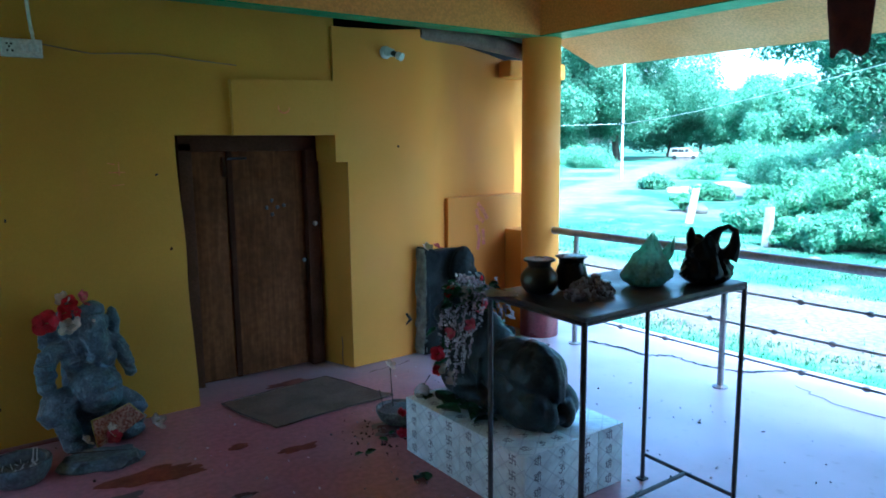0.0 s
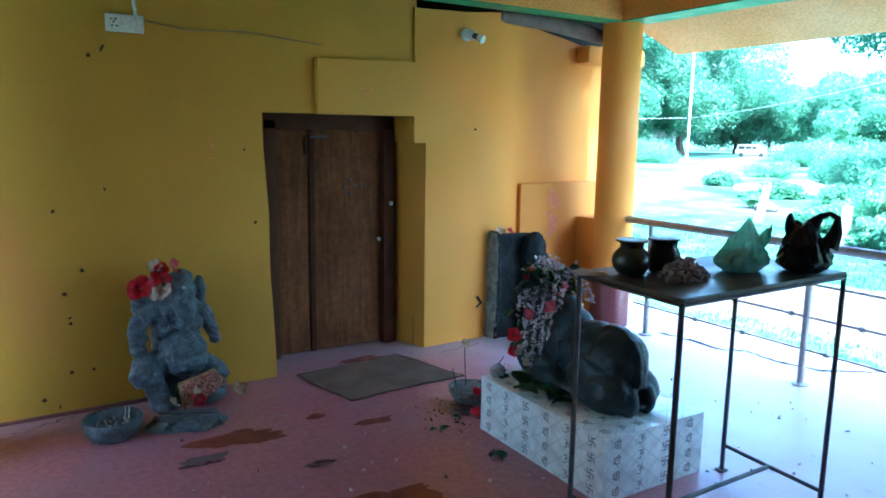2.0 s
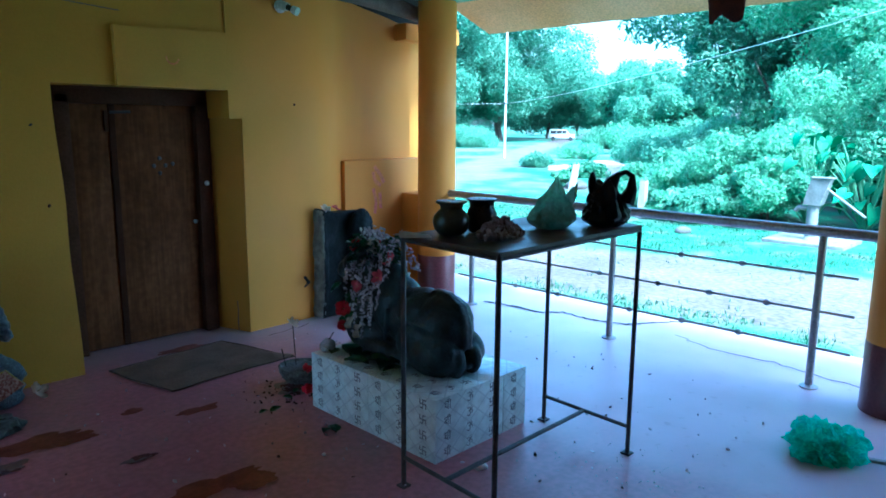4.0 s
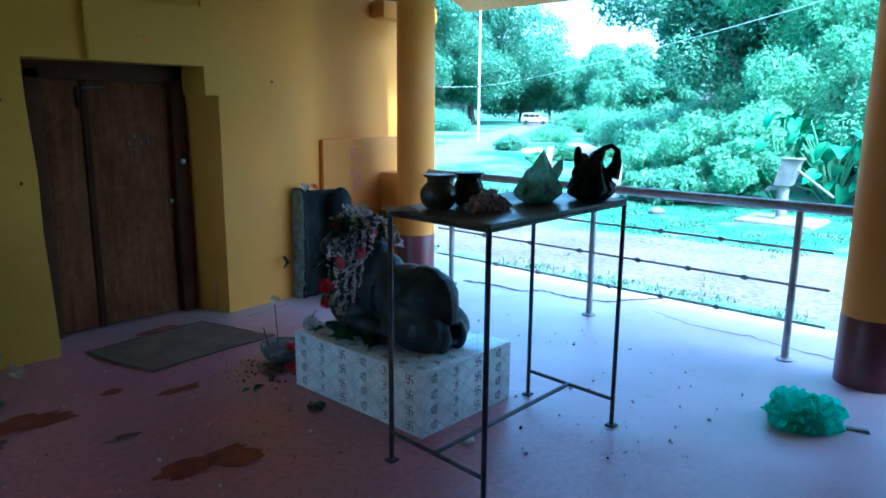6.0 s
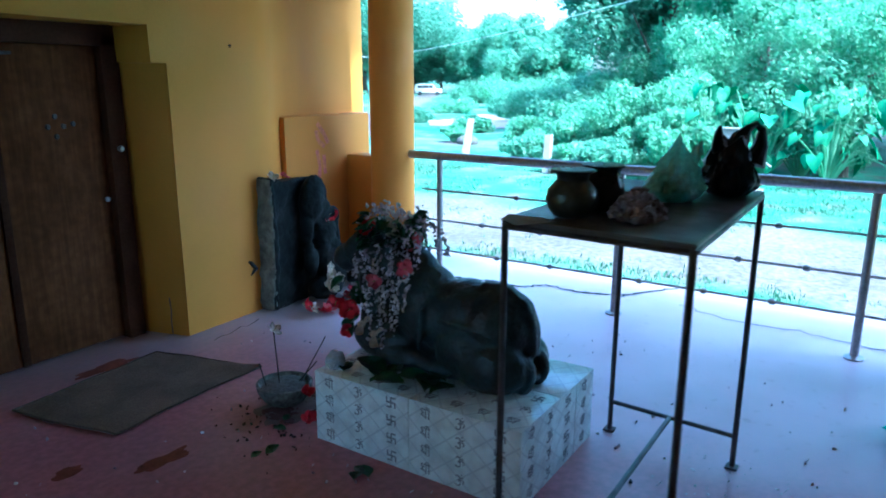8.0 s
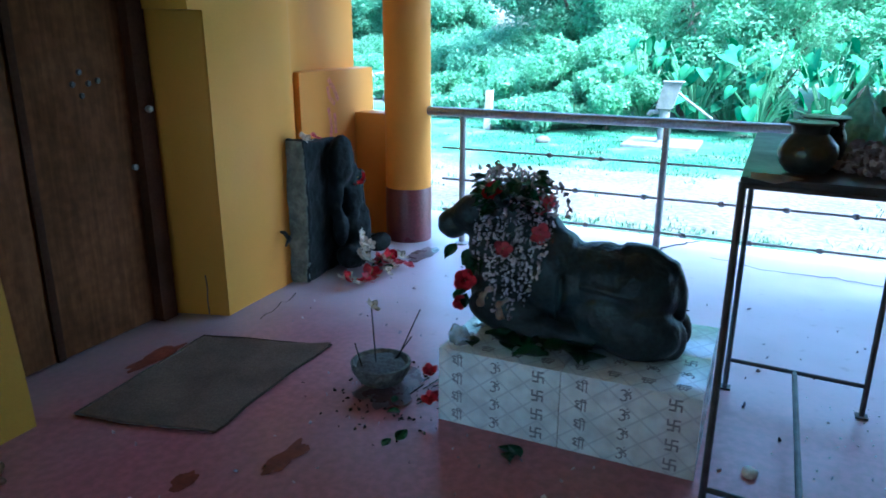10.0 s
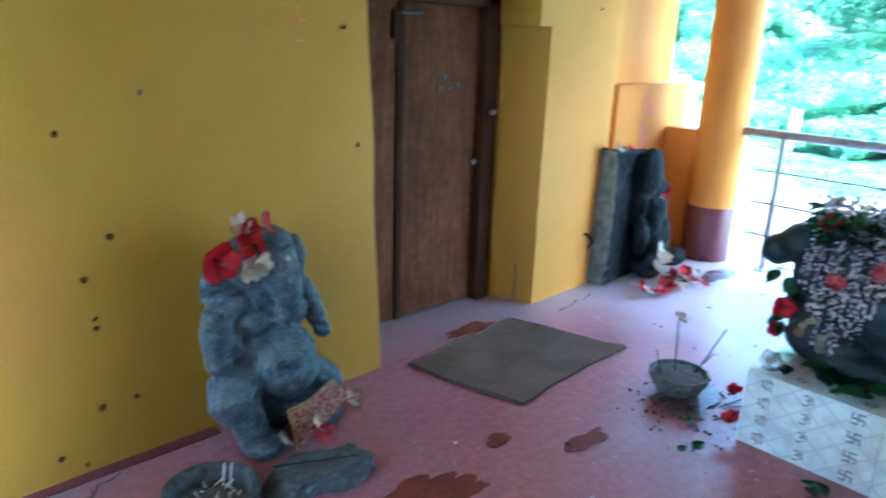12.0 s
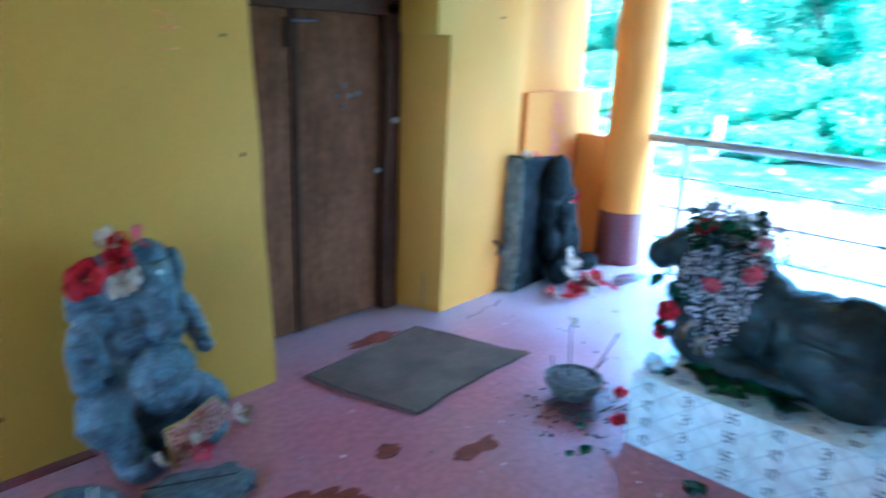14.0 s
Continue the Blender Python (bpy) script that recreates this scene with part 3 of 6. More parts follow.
def tile(w, h, m, columns, parent=plinth):
    """One tile, its face to -y, its lower left corner at the pose m."""
    bm = block(0.001, w - 0.001, -0.009, 0, 0.001, h - 0.001, 0.0018)
    t = shared("tile", mesh_of(bm, m_tile), parent, m)
    for x, me in columns:
        for row in range(4):
            z = h * (0.14 + 0.245 * row)
            shared("symbol", me, t, Matrix.Translation((x, -0.0092, z)))
    return t


TW = PL / 2
cols = [(0.075, g_shri), (0.225, g_om), (0.385, g_cross)]
front = Matrix.Rotation(radians(-90), 4, "Z")
fx0, fx1, fy0, fy1 = -PW / 2 + 0.009, PW / 2 - 0.009, -PL / 2 + 0.009, PL / 2 - 0.009
for k in range(2):
    tile(TW, PH, Matrix.Translation((fx0, PL / 2 - k * TW, 0)) @ front, cols)
    tile(TW, PH, Matrix.Translation((fx1, -PL / 2 + k * TW, 0)) @ Matrix.Rotation(radians(90), 4, "Z"), cols)
tile(TW, PH, Matrix.Translation((-PW / 2, fy0, 0)), cols)
tile(PW - TW, PH, Matrix.Translation((-PW / 2 + TW, fy0, 0)), cols[:1])
tile(TW, PH, Matrix.Translation((PW / 2, fy1, 0)) @ Matrix.Rotation(radians(180), 4, "Z"), cols)
tile(PW - TW, PH, Matrix.Translation((PW / 2 - TW, fy1, 0)) @ Matrix.Rotation(radians(180), 4, "Z"), cols[:1])
flat = Matrix.Translation((0, 0, PH - 0.009)) @ Matrix.Rotation(radians(-90), 4, "X")
for k in range(2):
    for j, w in ((0, 0.32), (1, 0.32)):
        tile(w, TW, Matrix.Translation((-PW / 2 + j * w, -PL / 2 + k * TW, 0)) @ flat, [(0.06, g_shri), (0.16, g_om), (0.26, g_cross)] if j == 0 else [])

# ---- table ----
TZ = 1.065
table = thing("iron_table", (2.24, 1.88, 0), "tall thin-legged iron table with a dark stained top", "table")
LEGS = [(1.75, 1.625), (2.712, 1.636), (2.742, 2.132), (1.782, 2.142)]


def off(p, d):
    c = Vector((2.245, 1.885))
    q = Vector(p) - c
    return c + q + Vector((math.copysign(d, q.x), math.copysign(d, q.y)))


bm = hexa(bmesh.new(), [(*off(p, 0.008), TZ - 0.014) for p in LEGS], [(*off(p, 0.008), TZ) for p in LEGS])
bmesh.ops.bevel(bm, geom=bm.edges[:], offset=0.003, segments=2, affect="EDGES")
part("tabletop", bm, m_tabletop, table)
for x, y in LEGS:
    leg = part("leg", tube([(x, y, TZ - 0.014), (x, y, 0.008)], 0.0105, 8), m_iron, table)
    part("foot_plate", block(x - 0.022, x + 0.022, y - 0.022, y + 0.022, 0, 0.008, 0.002), m_iron, leg)
for k in range(4):
    (ax, ay), (cx, cy) = LEGS[k], LEGS[(k + 1) % 4]
    part("apron", tube([(ax, ay, TZ - 0.023), (cx, cy, TZ - 0.023)], 0.009, 6), m_iron, table)
for a, c in ((0, 3), (1, 2)):
    part("brace", tube([(*LEGS[a], 0.13), (*LEGS[c], 0.13)], 0.009, 8), m_iron, table)
part("brace", tube([(1.766, 1.886, 0.13), (2.727, 1.886, 0.13)], 0.010, 8), m_iron, table)

# ---- stone bull ----
bm = bmesh.new()
bz = PH
for at, size, turn in (
        ((0.0, 2.56, 0.235), (0.145, 0.25, 0.175), (0, 0, 0)),
        ((0.0, 2.43, 0.24), (0.15, 0.16, 0.165), (0, 0, 0)),
        ((0.0, 2.66, 0.232), (0.14, 0.20, 0.168), (0, 0, 0)),
        ((0.0, 2.77, 0.258), (0.135, 0.15, 0.195), (0, 0, 0)),
        ((0.0, 2.875, 0.335), (0.12, 0.14, 0.19), (30, 0, 0)),
        ((0.0, 2.94, 0.45), (0.10, 0.12, 0.13), (20, 0, 0)),
        ((0.0, 3.00, 0.52), (0.095, 0.10, 0.09), (0, 0, 0)),
        ((0.0, 3.10, 0.47), (0.078, 0.12, 0.085), (-22, 0, 0)),
        ((0.0, 3.20, 0.415), (0.064, 0.065, 0.068), (0, 0, 0)),
        ((-0.09, 2.42, 0.10), (0.10, 0.17, 0.12), (0, 0, 0)),
        ((0.09, 2.42, 0.10), (0.10, 0.17, 0.12), (0, 0, 0)),
        ((-0.115, 2.50, 0.13), (0.06, 0.15, 0.12), (14, 0, 0)),
        ((0.115, 2.50, 0.13), (0.06, 0.15, 0.12), (14, 0, 0)),
        ((-0.055, 2.285, 0.075), (0.045, 0.055, 0.085), (0, 0, 0)),
        ((0.055, 2.285, 0.075), (0.045, 0.055, 0.085), (0, 0, 0)),
        ((-0.10, 2.92, 0.10), (0.06, 0.17, 0.10), (8, 0, 0)),
        ((0.10, 2.92, 0.10), (0.06, 0.17, 0.10), (8, 0, 0)),
        ((-0.13, 2.82, 0.06), (0.05, 0.16, 0.055), (0, 0, 0)),
        ((0.0, 3.02, 0.14), (0.10, 0.09, 0.16), (0, 0, 0)),
        ((0.0, 3.04, 0.34), (0.075, 0.09, 0.13), (0, 0, 0)),
        ((0.0, 2.66, 0.05), (0.17, 0.42, 0.055), (0, 0, 0)),
        ((-0.10, 2.96, 0.56), (0.05, 0.03, 0.025), (0, 20, 0)),
        ((0.10, 2.96, 0.56), (0.05, 0.03, 0.025), (0, -20, 0))):
    ball(bm, (2.335 + at[0], at[1], bz + at[2]), size, turn, 3)
for k in range(2):
    x = 2.335 + 0.03 * (k - 0.5)
    tube([(x, 2.50, bz + 0.405), (x, 2.39, bz + 0.405), (x, 2.305, bz + 0.35), (x, 2.27, bz + 0.27), (x, 2.265, bz + 0.19), (x, 2.27, bz + 0.14)], 0.017, 8, bm)
tube([(2.19, 2.70, bz + 0.30), (2.185, 2.70, bz + 0.20), (2.18, 2.71, bz + 0.12)], 0.012, 8, bm)
tube([(2.195, 2.62, bz + 0.27), (2.19, 2.50, bz + 0.26), (2.195, 2.40, bz + 0.25)], 0.010, 8, bm)
bm = carve(bm, 0.0085, 0.006, 12, 3)
for v in bm.verts:
    v.co.z = bz + (v.co.z - bz) * 0.935
    if v.co.y < 2.95:
        v.co.y = 2.95 + (v.co.y - 2.95) * 0.952
for v in bm.verts:
    v.co.z = max(v.co.z, bz + 0.0005)
bull = part("bull_statue", bm, m_stone, None, "", 60)
tagged(bull, "reclining black stone bull statue on the tiled plinth", "statue")

# ---- elephant-headed stone figure ----
bm = bmesh.new()
for at, size, turn in (
        # head, crown and ears
        ((0.665, 4.325, 0.665), (0.135, 0.09, 0.105), (0, 0, 0)),
        ((0.72, 4.315, 0.735), (0.066, 0.068, 0.062), (0, 0, 0)),
        ((0.62, 4.325, 0.715), (0.09, 0.07, 0.06), (0, 0, 0)),
        ((0.828, 4.345, 0.66), (0.036, 0.03, 0.088), (0, -4, 0)),
        ((0.83, 4.345, 0.60), (0.03, 0.026, 0.07), (0, 0, 0)),
        ((0.492, 4.33, 0.625), (0.046, 0.03, 0.095), (0, 6, 0)),
        ((0.53, 4.335, 0.60), (0.05, 0.03, 0.075), (0, 0, 0)),
        # torso, chest and belly
        ((0.68, 4.33, 0.54), (0.145, 0.088, 0.115), (0, 0, 0)),
        ((0.685, 4.33, 0.43), (0.125, 0.092, 0.13), (0, 0, 0)),
        ((0.61, 4.275, 0.475), (0.068, 0.05, 0.058), (0, 0, 0)),
        ((0.755, 4.275, 0.475), (0.066, 0.05, 0.058), (0, 0, 0)),
        ((0.70, 4.265, 0.32), (0.138, 0.125, 0.125), (0, 0, 0)),
        ((0.71, 4.235, 0.268), (0.12, 0.105, 0.085), (0, 0, 0)),
        # hands, feet, rough back and seat
        ((0.46, 4.255, 0.36), (0.048, 0.045, 0.042), (0, 0, 0)),
        ((0.885, 4.27, 0.375), (0.034, 0.045, 0.034), (0, 0, 0)),
        ((0.585, 4.19, 0.035), (0.085, 0.085, 0.042), (0, 0, 0)),
        ((0.83, 4.22, 0.05), (0.10, 0.08, 0.05), (0, 0, 0)),
        ((0.71, 4.34, 0.10), (0.19, 0.09, 0.12), (0, 0, 0)),
        ((0.675, 4.385, 0.38), (0.13, 0.05, 0.34), (0, 0, 0)),
        ((0.70, 4.31, 0.22), (0.16, 0.10, 0.12), (0, 0, 0))):
    ball(bm, at, size, turn, 3)
for limb, thick in (
        # broad trunk running down the chest, curling at its tip
        ([(0.69, 4.285, 0.70), (0.705, 4.25, 0.63), (0.72, 4.235, 0.56), (0.715, 4.225, 0.50), (0.68, 4.225, 0.465)], [0.085, 0.072, 0.056, 0.045, 0.03]),
        # arms
        ([(0.60, 4.315, 0.555), (0.53, 4.305, 0.548), (0.48, 4.29, 0.51), (0.458, 4.265, 0.45), (0.458, 4.25, 0.39)], [0.05, 0.056, 0.056, 0.052, 0.044]),
        ([(0.77, 4.325, 0.555), (0.832, 4.32, 0.535), (0.862, 4.305, 0.47), (0.88, 4.285, 0.40)], [0.045, 0.05, 0.043, 0.036]),
        # raised knee and shin
        ([(0.65, 4.31, 0.24), (0.555, 4.265, 0.265), (0.495, 4.24, 0.25), (0.478, 4.205, 0.215), (0.49, 4.19, 0.165)], [0.075, 0.085, 0.092, 0.084, 0.055]),
        ([(0.515, 4.20, 0.215), (0.54, 4.215, 0.12), (0.565, 4.205, 0.03)], [0.06, 0.06, 0.058]),
        # folded leg
        ([(0.72, 4.31, 0.22), (0.83, 4.275, 0.205), (0.895, 4.25, 0.165), (0.92, 4.24, 0.125)], [0.09, 0.08, 0.064, 0.045]),
        ([(0.905, 4.245, 0.13), (0.85, 4.225, 0.06)], [0.056, 0.05])):
    tube(limb, thick, 14, bm)
for z, w in ((0.415, 0.13), (0.435, 0.128), (0.40, 0.13)):
    tube([(0.69 - w * math.cos(q), 4.325 - 0.083 * math.sin(q), z - 0.012 * math.sin(q)) for q in (0.35 + 2.4 * k / 8 for k in range(9))], 0.006, 6, bm)
for z in (0.50, 0.435, 0.42):
    tube([(0.465 - 0.052 * math.cos(q), 4.275 - 0.054 * math.sin(q), z) for q in (0.2 + 2.6 * k / 7 for k in range(8))], 0.008, 6, bm)
tube([(0.545, 4.27, 0.53), (0.61, 4.235, 0.50), (0.675, 4.225, 0.475), (0.73, 4.225, 0.44), (0.79, 4.25, 0.40)], 0.008, 6, bm)
bm = carve(bm, 0.0055, 0.0045, 22, 3)
for v in bm.verts:
    v.co += v.normal * 0.0022 * math.sin(v.co.z * 190 + 5 * math.sin(v.co.x * 14)) * max(0, noise.noise(v.co * 6)) * 2
for v in bm.verts:
    v.co.z = max(v.co.z, 0.0005)
fig = part("elephant_god_statue", bm, m_ganesh, None, "", 60)
tagged(fig, "worn grey-blue stone seated elephant-headed statue against the wall", "statue")

# ---- carved stele ----
bm = bmesh.new()
hexa(bm, [(-0.285, -0.05, 0), (0.23, -0.05, 0), (0.23, 0.06, 0), (-0.285, 0.06, 0)], [(-0.265, -0.05, 0.83), (0.22, -0.05, 0.80), (0.22, 0.07, 0.80), (-0.265, 0.07, 0.83)])
bmesh.ops.subdivide_edges(bm, edges=bm.edges[:], cuts=6, use_grid_fill=True)
for at, size in (((0.07, -0.10, 0.60), (0.075, 0.07, 0.09)), ((0.08, -0.11, 0.44), (0.10, 0.075, 0.13)), ((0.10, -0.13, 0.25), (0.11, 0.09, 0.13)),
                 ((0.06, -0.13, 0.08), (0.17, 0.09, 0.08)), ((0.0, -0.10, 0.47), (0.035, 0.05, 0.15)), ((0.19, -0.10, 0.42), (0.04, 0.06, 0.14)),
                 ((0.01, -0.09, 0.67), (0.115, 0.075, 0.16)), ((0.11, -0.14, 0.37), (0.055, 0.06, 0.05)), ((0.15, -0.11, 0.56), (0.05, 0.06, 0.06)),
                 ((-0.005, -0.13, 0.29), (0.042, 0.05, 0.13)), ((0.04, -0.13, 0.27), (0.04, 0.05, 0.14)), ((0.17, -0.13, 0.33), (0.05, 0.06, 0.05)), ((0.03, -0.13, 0.34), (0.05, 0.06, 0.05)), ((0.20, -0.12, 0.18), (0.05, 0.06, 0.10)),
                 ((-0.25, -0.05, 0.40), (0.025, 0.02, 0.42))):
    ball(bm, (at[0] + (0.06 if at[0] > 0 else 0), at[1] - (0.02 if at[0] > 0 else 0), at[2]), size, (0, 0, 0), 3)
bm = carve(bm, 0.009, 0.014, 10, 1)
for v in bm.verts:
    if v.co.z > 0.7:
        v.co.z += 0.035 * noise.noise(Vector((v.co.x * 7, 3.0, 0)))
STELE = pose(3.325, 4.525, 0, 0, 0, 5)
bmesh.ops.transform(bm, matrix=STELE, verts=bm.verts)
for v in bm.verts:
    v.co.z = max(v.co.z, 0.0005)
stele = part("carved_stele", bm, m_stele, None, "", 60)
tagged(stele, "carved stone stele leaning in the wall corner, shade painted into its dark front", "statue")
me = stele.data
me.materials.append(m_stele_side.m)
side = (STELE.to_3x3() @ Vector((-1, 0, 0)))
for poly in me.polygons:
    local = STELE.inverted() @ poly.center
    if local.x < -0.245 and poly.normal.dot(side) > 0.6:
        poly.material_index = 1

for x0, x1 in ((-0.25, 0.44),):
    structure("baseboard", block(x0 - 0.08, x1 + 0.08, 4.40, 4.462, 0, 0.007, 0.002), m_maroon, "dirty maroon strip at the foot of the wall")

# ---- doormat ----
bm = bmesh.new()
corner = [Vector(p) for p in ((1.42, 4.40, 0), (1.545, 3.815, 0), (2.375, 3.845, 0), (2.21, 4.46, 0))]
N = 24
grid = []
for i in range(N + 1):
    row = []
    for j in range(N + 1):
        u, w = i / N, j / N
        p = corner[0] * (1 - u) * (1 - w) + corner[1] * (1 - u) * w + corner[2] * u * w + corner[3] * u * (1 - w)
        p = p + Vector((0.028 * noise.noise(p * 4), 0.028 * noise.noise(p * 4 + Vector((7, 0, 0))), 0))
        curl = 0.02 * max(0, (u - 0.85) / 0.15) ** 2 * (0.5 + noise.noise(p * 4)) if w > 0.5 else 0.0
        p.z = 0.010 + 0.004 * noise.noise(p * 9) + max(0, curl)
        row.append(bm.verts.new(p))
    grid.append(row)
for i in range(N):
    for j in range(N):
        bm.faces.new((grid[i][j], grid[i][j + 1], grid[i + 1][j + 1], grid[i + 1][j]))
bmesh.ops.solidify(bm, geom=bm.faces[:], thickness=0.008)
doormat = thing("doormat", (1.9, 4.1, 0), "worn grey-brown jute doormat before the door", "mat")
part("weave", bm, m_mat, doormat)
edge = [corner[0], corner[1], corner[2], corner[3], corner[0]]
for a, b in zip(edge, edge[1:]):
    pts = [a.lerp(b, k / 12) + Vector((0.028 * noise.noise(a.lerp(b, k / 12) * 4), 0.028 * noise.noise(a.lerp(b, k / 12) * 4 + Vector((7, 0, 0))), 0.011)) for k in range(13)]
    part("hem", tube(pts, 0.0045, 6), m_matedge, doormat)

# ---- outside ----
GZ = -0.35
bm = bmesh.new()
bmesh.ops.create_grid(bm, x_segments=2, y_segments=2, size=900)
ground = structure("ground", bm, m_ground, "sandy earth with patches of grass")
ground.location.z = GZ


def leaves(centers, count, size, seed, squash=0.75, shell=0.55):
    """Many small folded leaves round lumps: vertices and faces."""
    rng = np.random.default_rng(seed)
    c = np.array(centers, float)
    w = c[:, 3] ** 2
    pick = rng.choice(len(c), count, p=w / w.sum())
    d = rng.normal(size=(count, 3))
    d /= np.linalg.norm(d, axis=1)[:, None]
    rad = c[pick, 3] * (shell + (1 - shell) * rng.random(count) ** 0.6) * (1 + 0.25 * np.sin(d[:, 0] * 7 + pick) * np.cos(d[:, 1] * 6 + pick))
    p = c[pick, :3] + d * rad[:, None] * np.array([1, 1, squash])
    nrm = d * 0.5 + rng.normal(size=(count, 3)) * 0.55 + np.array([0, 0, 0.45])
    nrm /= np.linalg.norm(nrm, axis=1)[:, None]
    t = np.cross(nrm, rng.normal(size=(count, 3)))
    t /= np.linalg.norm(t, axis=1)[:, None]
    b = np.cross(nrm, t)
    s = size * (0.6 + 0.8 * rng.random(count))[:, None]
    verts = np.stack([p - t * s, p + b * s * 0.42 + nrm * s * 0.12, p + t * s * 1.1 - nrm * s * 0.25, p - b * s * 0.42 + nrm * s * 0.12], 1).reshape(-1, 3)
    return verts, np.arange(count * 4).reshape(-1, 4)


def crown_lumps(x, y, z, rx, rz, n, seed, lump=0.42):
    rng = np.random.default_rng(seed)
    out = [(x, y, z, rx * 0.6)]
    for k in range(n):
        d = rng.normal(size=3)
        d /= np.linalg.norm(d)
        q = 0.45 + 0.55 * rng.random()
        out.append((x + d[0] * rx * q, y + d[1] * rx * q, z + d[2] * rz * q, rx * lump * (0.5 + 0.7 * rng.random())))
    return out


def tree(name, x, y, h, rx, seed, count, size, tone, label, low=0.35, kind_group="trees", lumps=16):
    t = thing(name, (x, y, GZ), label, "tree" if name == "tree" else "shrub", kind_group)
    rng = random.Random(seed)
    cz = GZ + h * (low + 1) / 2
    rz = h * (1 - low) / 2
    bm = bmesh.new()
    r0 = max(0.03, h * 0.028)
    pts = [(x + 0.15 * h * 0.1 * math.sin(k * 1.3 + seed), y + 0.1 * h * 0.1 * math.cos(k * 1.7 + seed), GZ - 0.05 + h * 0.66 * k / 6) for k in range(7)]
    tube(pts, [r0 * (1 - 0.13 * k) for k in range(7)], 8, bm)
    for k in range(7):
        a = rng.uniform(0, 6.28)
        s = Vector(pts[2 + k % 4])
        e = s + Vector((math.cos(a) * rx * 0.5, math.sin(a) * rx * 0.5, h * rng.uniform(0.08, 0.2)))
        mid = s.lerp(e, 0.5) + Vector((0, 0, -0.05 * h))
        tube([s, mid, e], [r0 * 0.4, r0 * 0.22, r0 * 0.06], 6, bm)
    part("trunk" if name == "tree" else "stems", bm, m_bark, t)
    v, fcs = leaves(crown_lumps(x, y, cz, rx, rz, lumps, seed, 0.36), int(count * 3.4), size * 0.48, seed)
    v = v - np.array([x, y, GZ])
    v[:, 2] = np.maximum(v[:, 2], 0.01)
    crown = raw("crown" if name == "tree" else "leaves", v.tolist(), fcs.tolist(), m_leaf[tone], t)
    tagged(crown, kind="stuff")
    return t


# tall trees and thicket at the drive's far side
TREES = ((24.5, 8.2, 10.5, 4.6, 0, 17000, 0.2), (26.5, 3.0, 11.0, 5.0, 0, 17000, 0.2), (23.0, -3.5, 9.0, 4.2, 1, 14000, 0.18),
         (20.0, 5.0, 6.5, 3.0, 2, 15000, 0.15), (19.0, 0.4, 6.8, 3.2, 2, 16000, 0.15), (63, 53, 15.5, 8.8, 0, 20000, 0.34), (53, 53, 14.0, 7.8, 0, 20000, 0.32),
         (78, 57, 9.8, 7.6, 0, 14000, 0.36), (80, 46, 8.8, 7.0, 0, 14000, 0.36), (60, 33, 7.0, 5.0, 1, 13000, 0.28), (52, 26, 6.0, 4.0, 1, 13000, 0.26),
         (45, 62, 15.5, 8.5, 0, 15000, 0.34), (100, 67, 10.6, 9.0, 0, 11000, 0.46), (95, 87, 14.0, 11.0, 0, 11000, 0.46), (38, 72, 15, 8.5, 1, 13000, 0.34), (35, 11, 9.5, 4.0, 0, 13000, 0.22))
for k, (x, y, h, rx, tone, count, size) in enumerate(TREES):
    tree("tree", x, y, h, rx, 11 + k, count, size, tone, "leafy green tree with a dense uneven crown" if h < 8 else "tall leafy tree with dark spreading crown", 0.12 if h > 6 else 0.1, lumps=26)
SHRUBS = ((15.0, 5.6, 2.0, 1.3, 2), (16.2, 7.4, 1.2, 1.3, 1), (15.5, 2.2, 3.4, 1.7, 2), (16.0, -0.6, 3.6, 1.9, 2), (15.0, -3.2, 3.4, 1.8, 1), (19.2, 9.3, 1.0, 1.2, 2),
          (17.0, 4.0, 4.0, 1.9, 2), (22.5, 10.4, 1.5, 1.7, 1), (27.5, 13.2, 1.3, 2.0, 2), (32, 17.3, 1.2, 1.8, 1), (41, 22.5, 1.5, 2.6, 2), (14.6, 6.9, 1.0, 0.9, 2), (13.7, 5.0, 1.2, 0.9, 2),
          (56, 34, 1.3, 2.6, 1), (42, 38.5, 1.2, 2.0, 1), (13.2, 6.1, 0.7, 0.7, 1), (24, 8.9, 2.3, 1.9, 2), (36, 15.5, 2.0, 2.4, 1), (47, 44, 1.3, 2.4, 2), (66, 60, 1.6, 3.4, 1), (49, 29, 1.2, 2.2, 2),
          (17.6, 12.3, 0.5, 0.4, 2), (16.5, 9.2, 0.55, 0.5, 2), (14.4, 8.4, 0.5, 0.55, 1), (21.5, 14.0, 0.5, 0.7, 2), (25, 18.9, 0.5, 0.8, 1), (12.9, 6.7, 0.5, 0.4, 2), (19.8, 11.0, 0.6, 0.8, 2), (33, 22, 0.6, 1.2, 2))
for k, (x, y, h, rx, tone) in enumerate(SHRUBS):
    tree("shrub", x, y, h, rx, 51 + k, 7000 if h > 2 else 4500 if h > 0.65 else 900, 0.1 if x < 18 else 0.14, tone, "tangled bright green roadside shrub", 0.02, "roadside shrubs", 22)

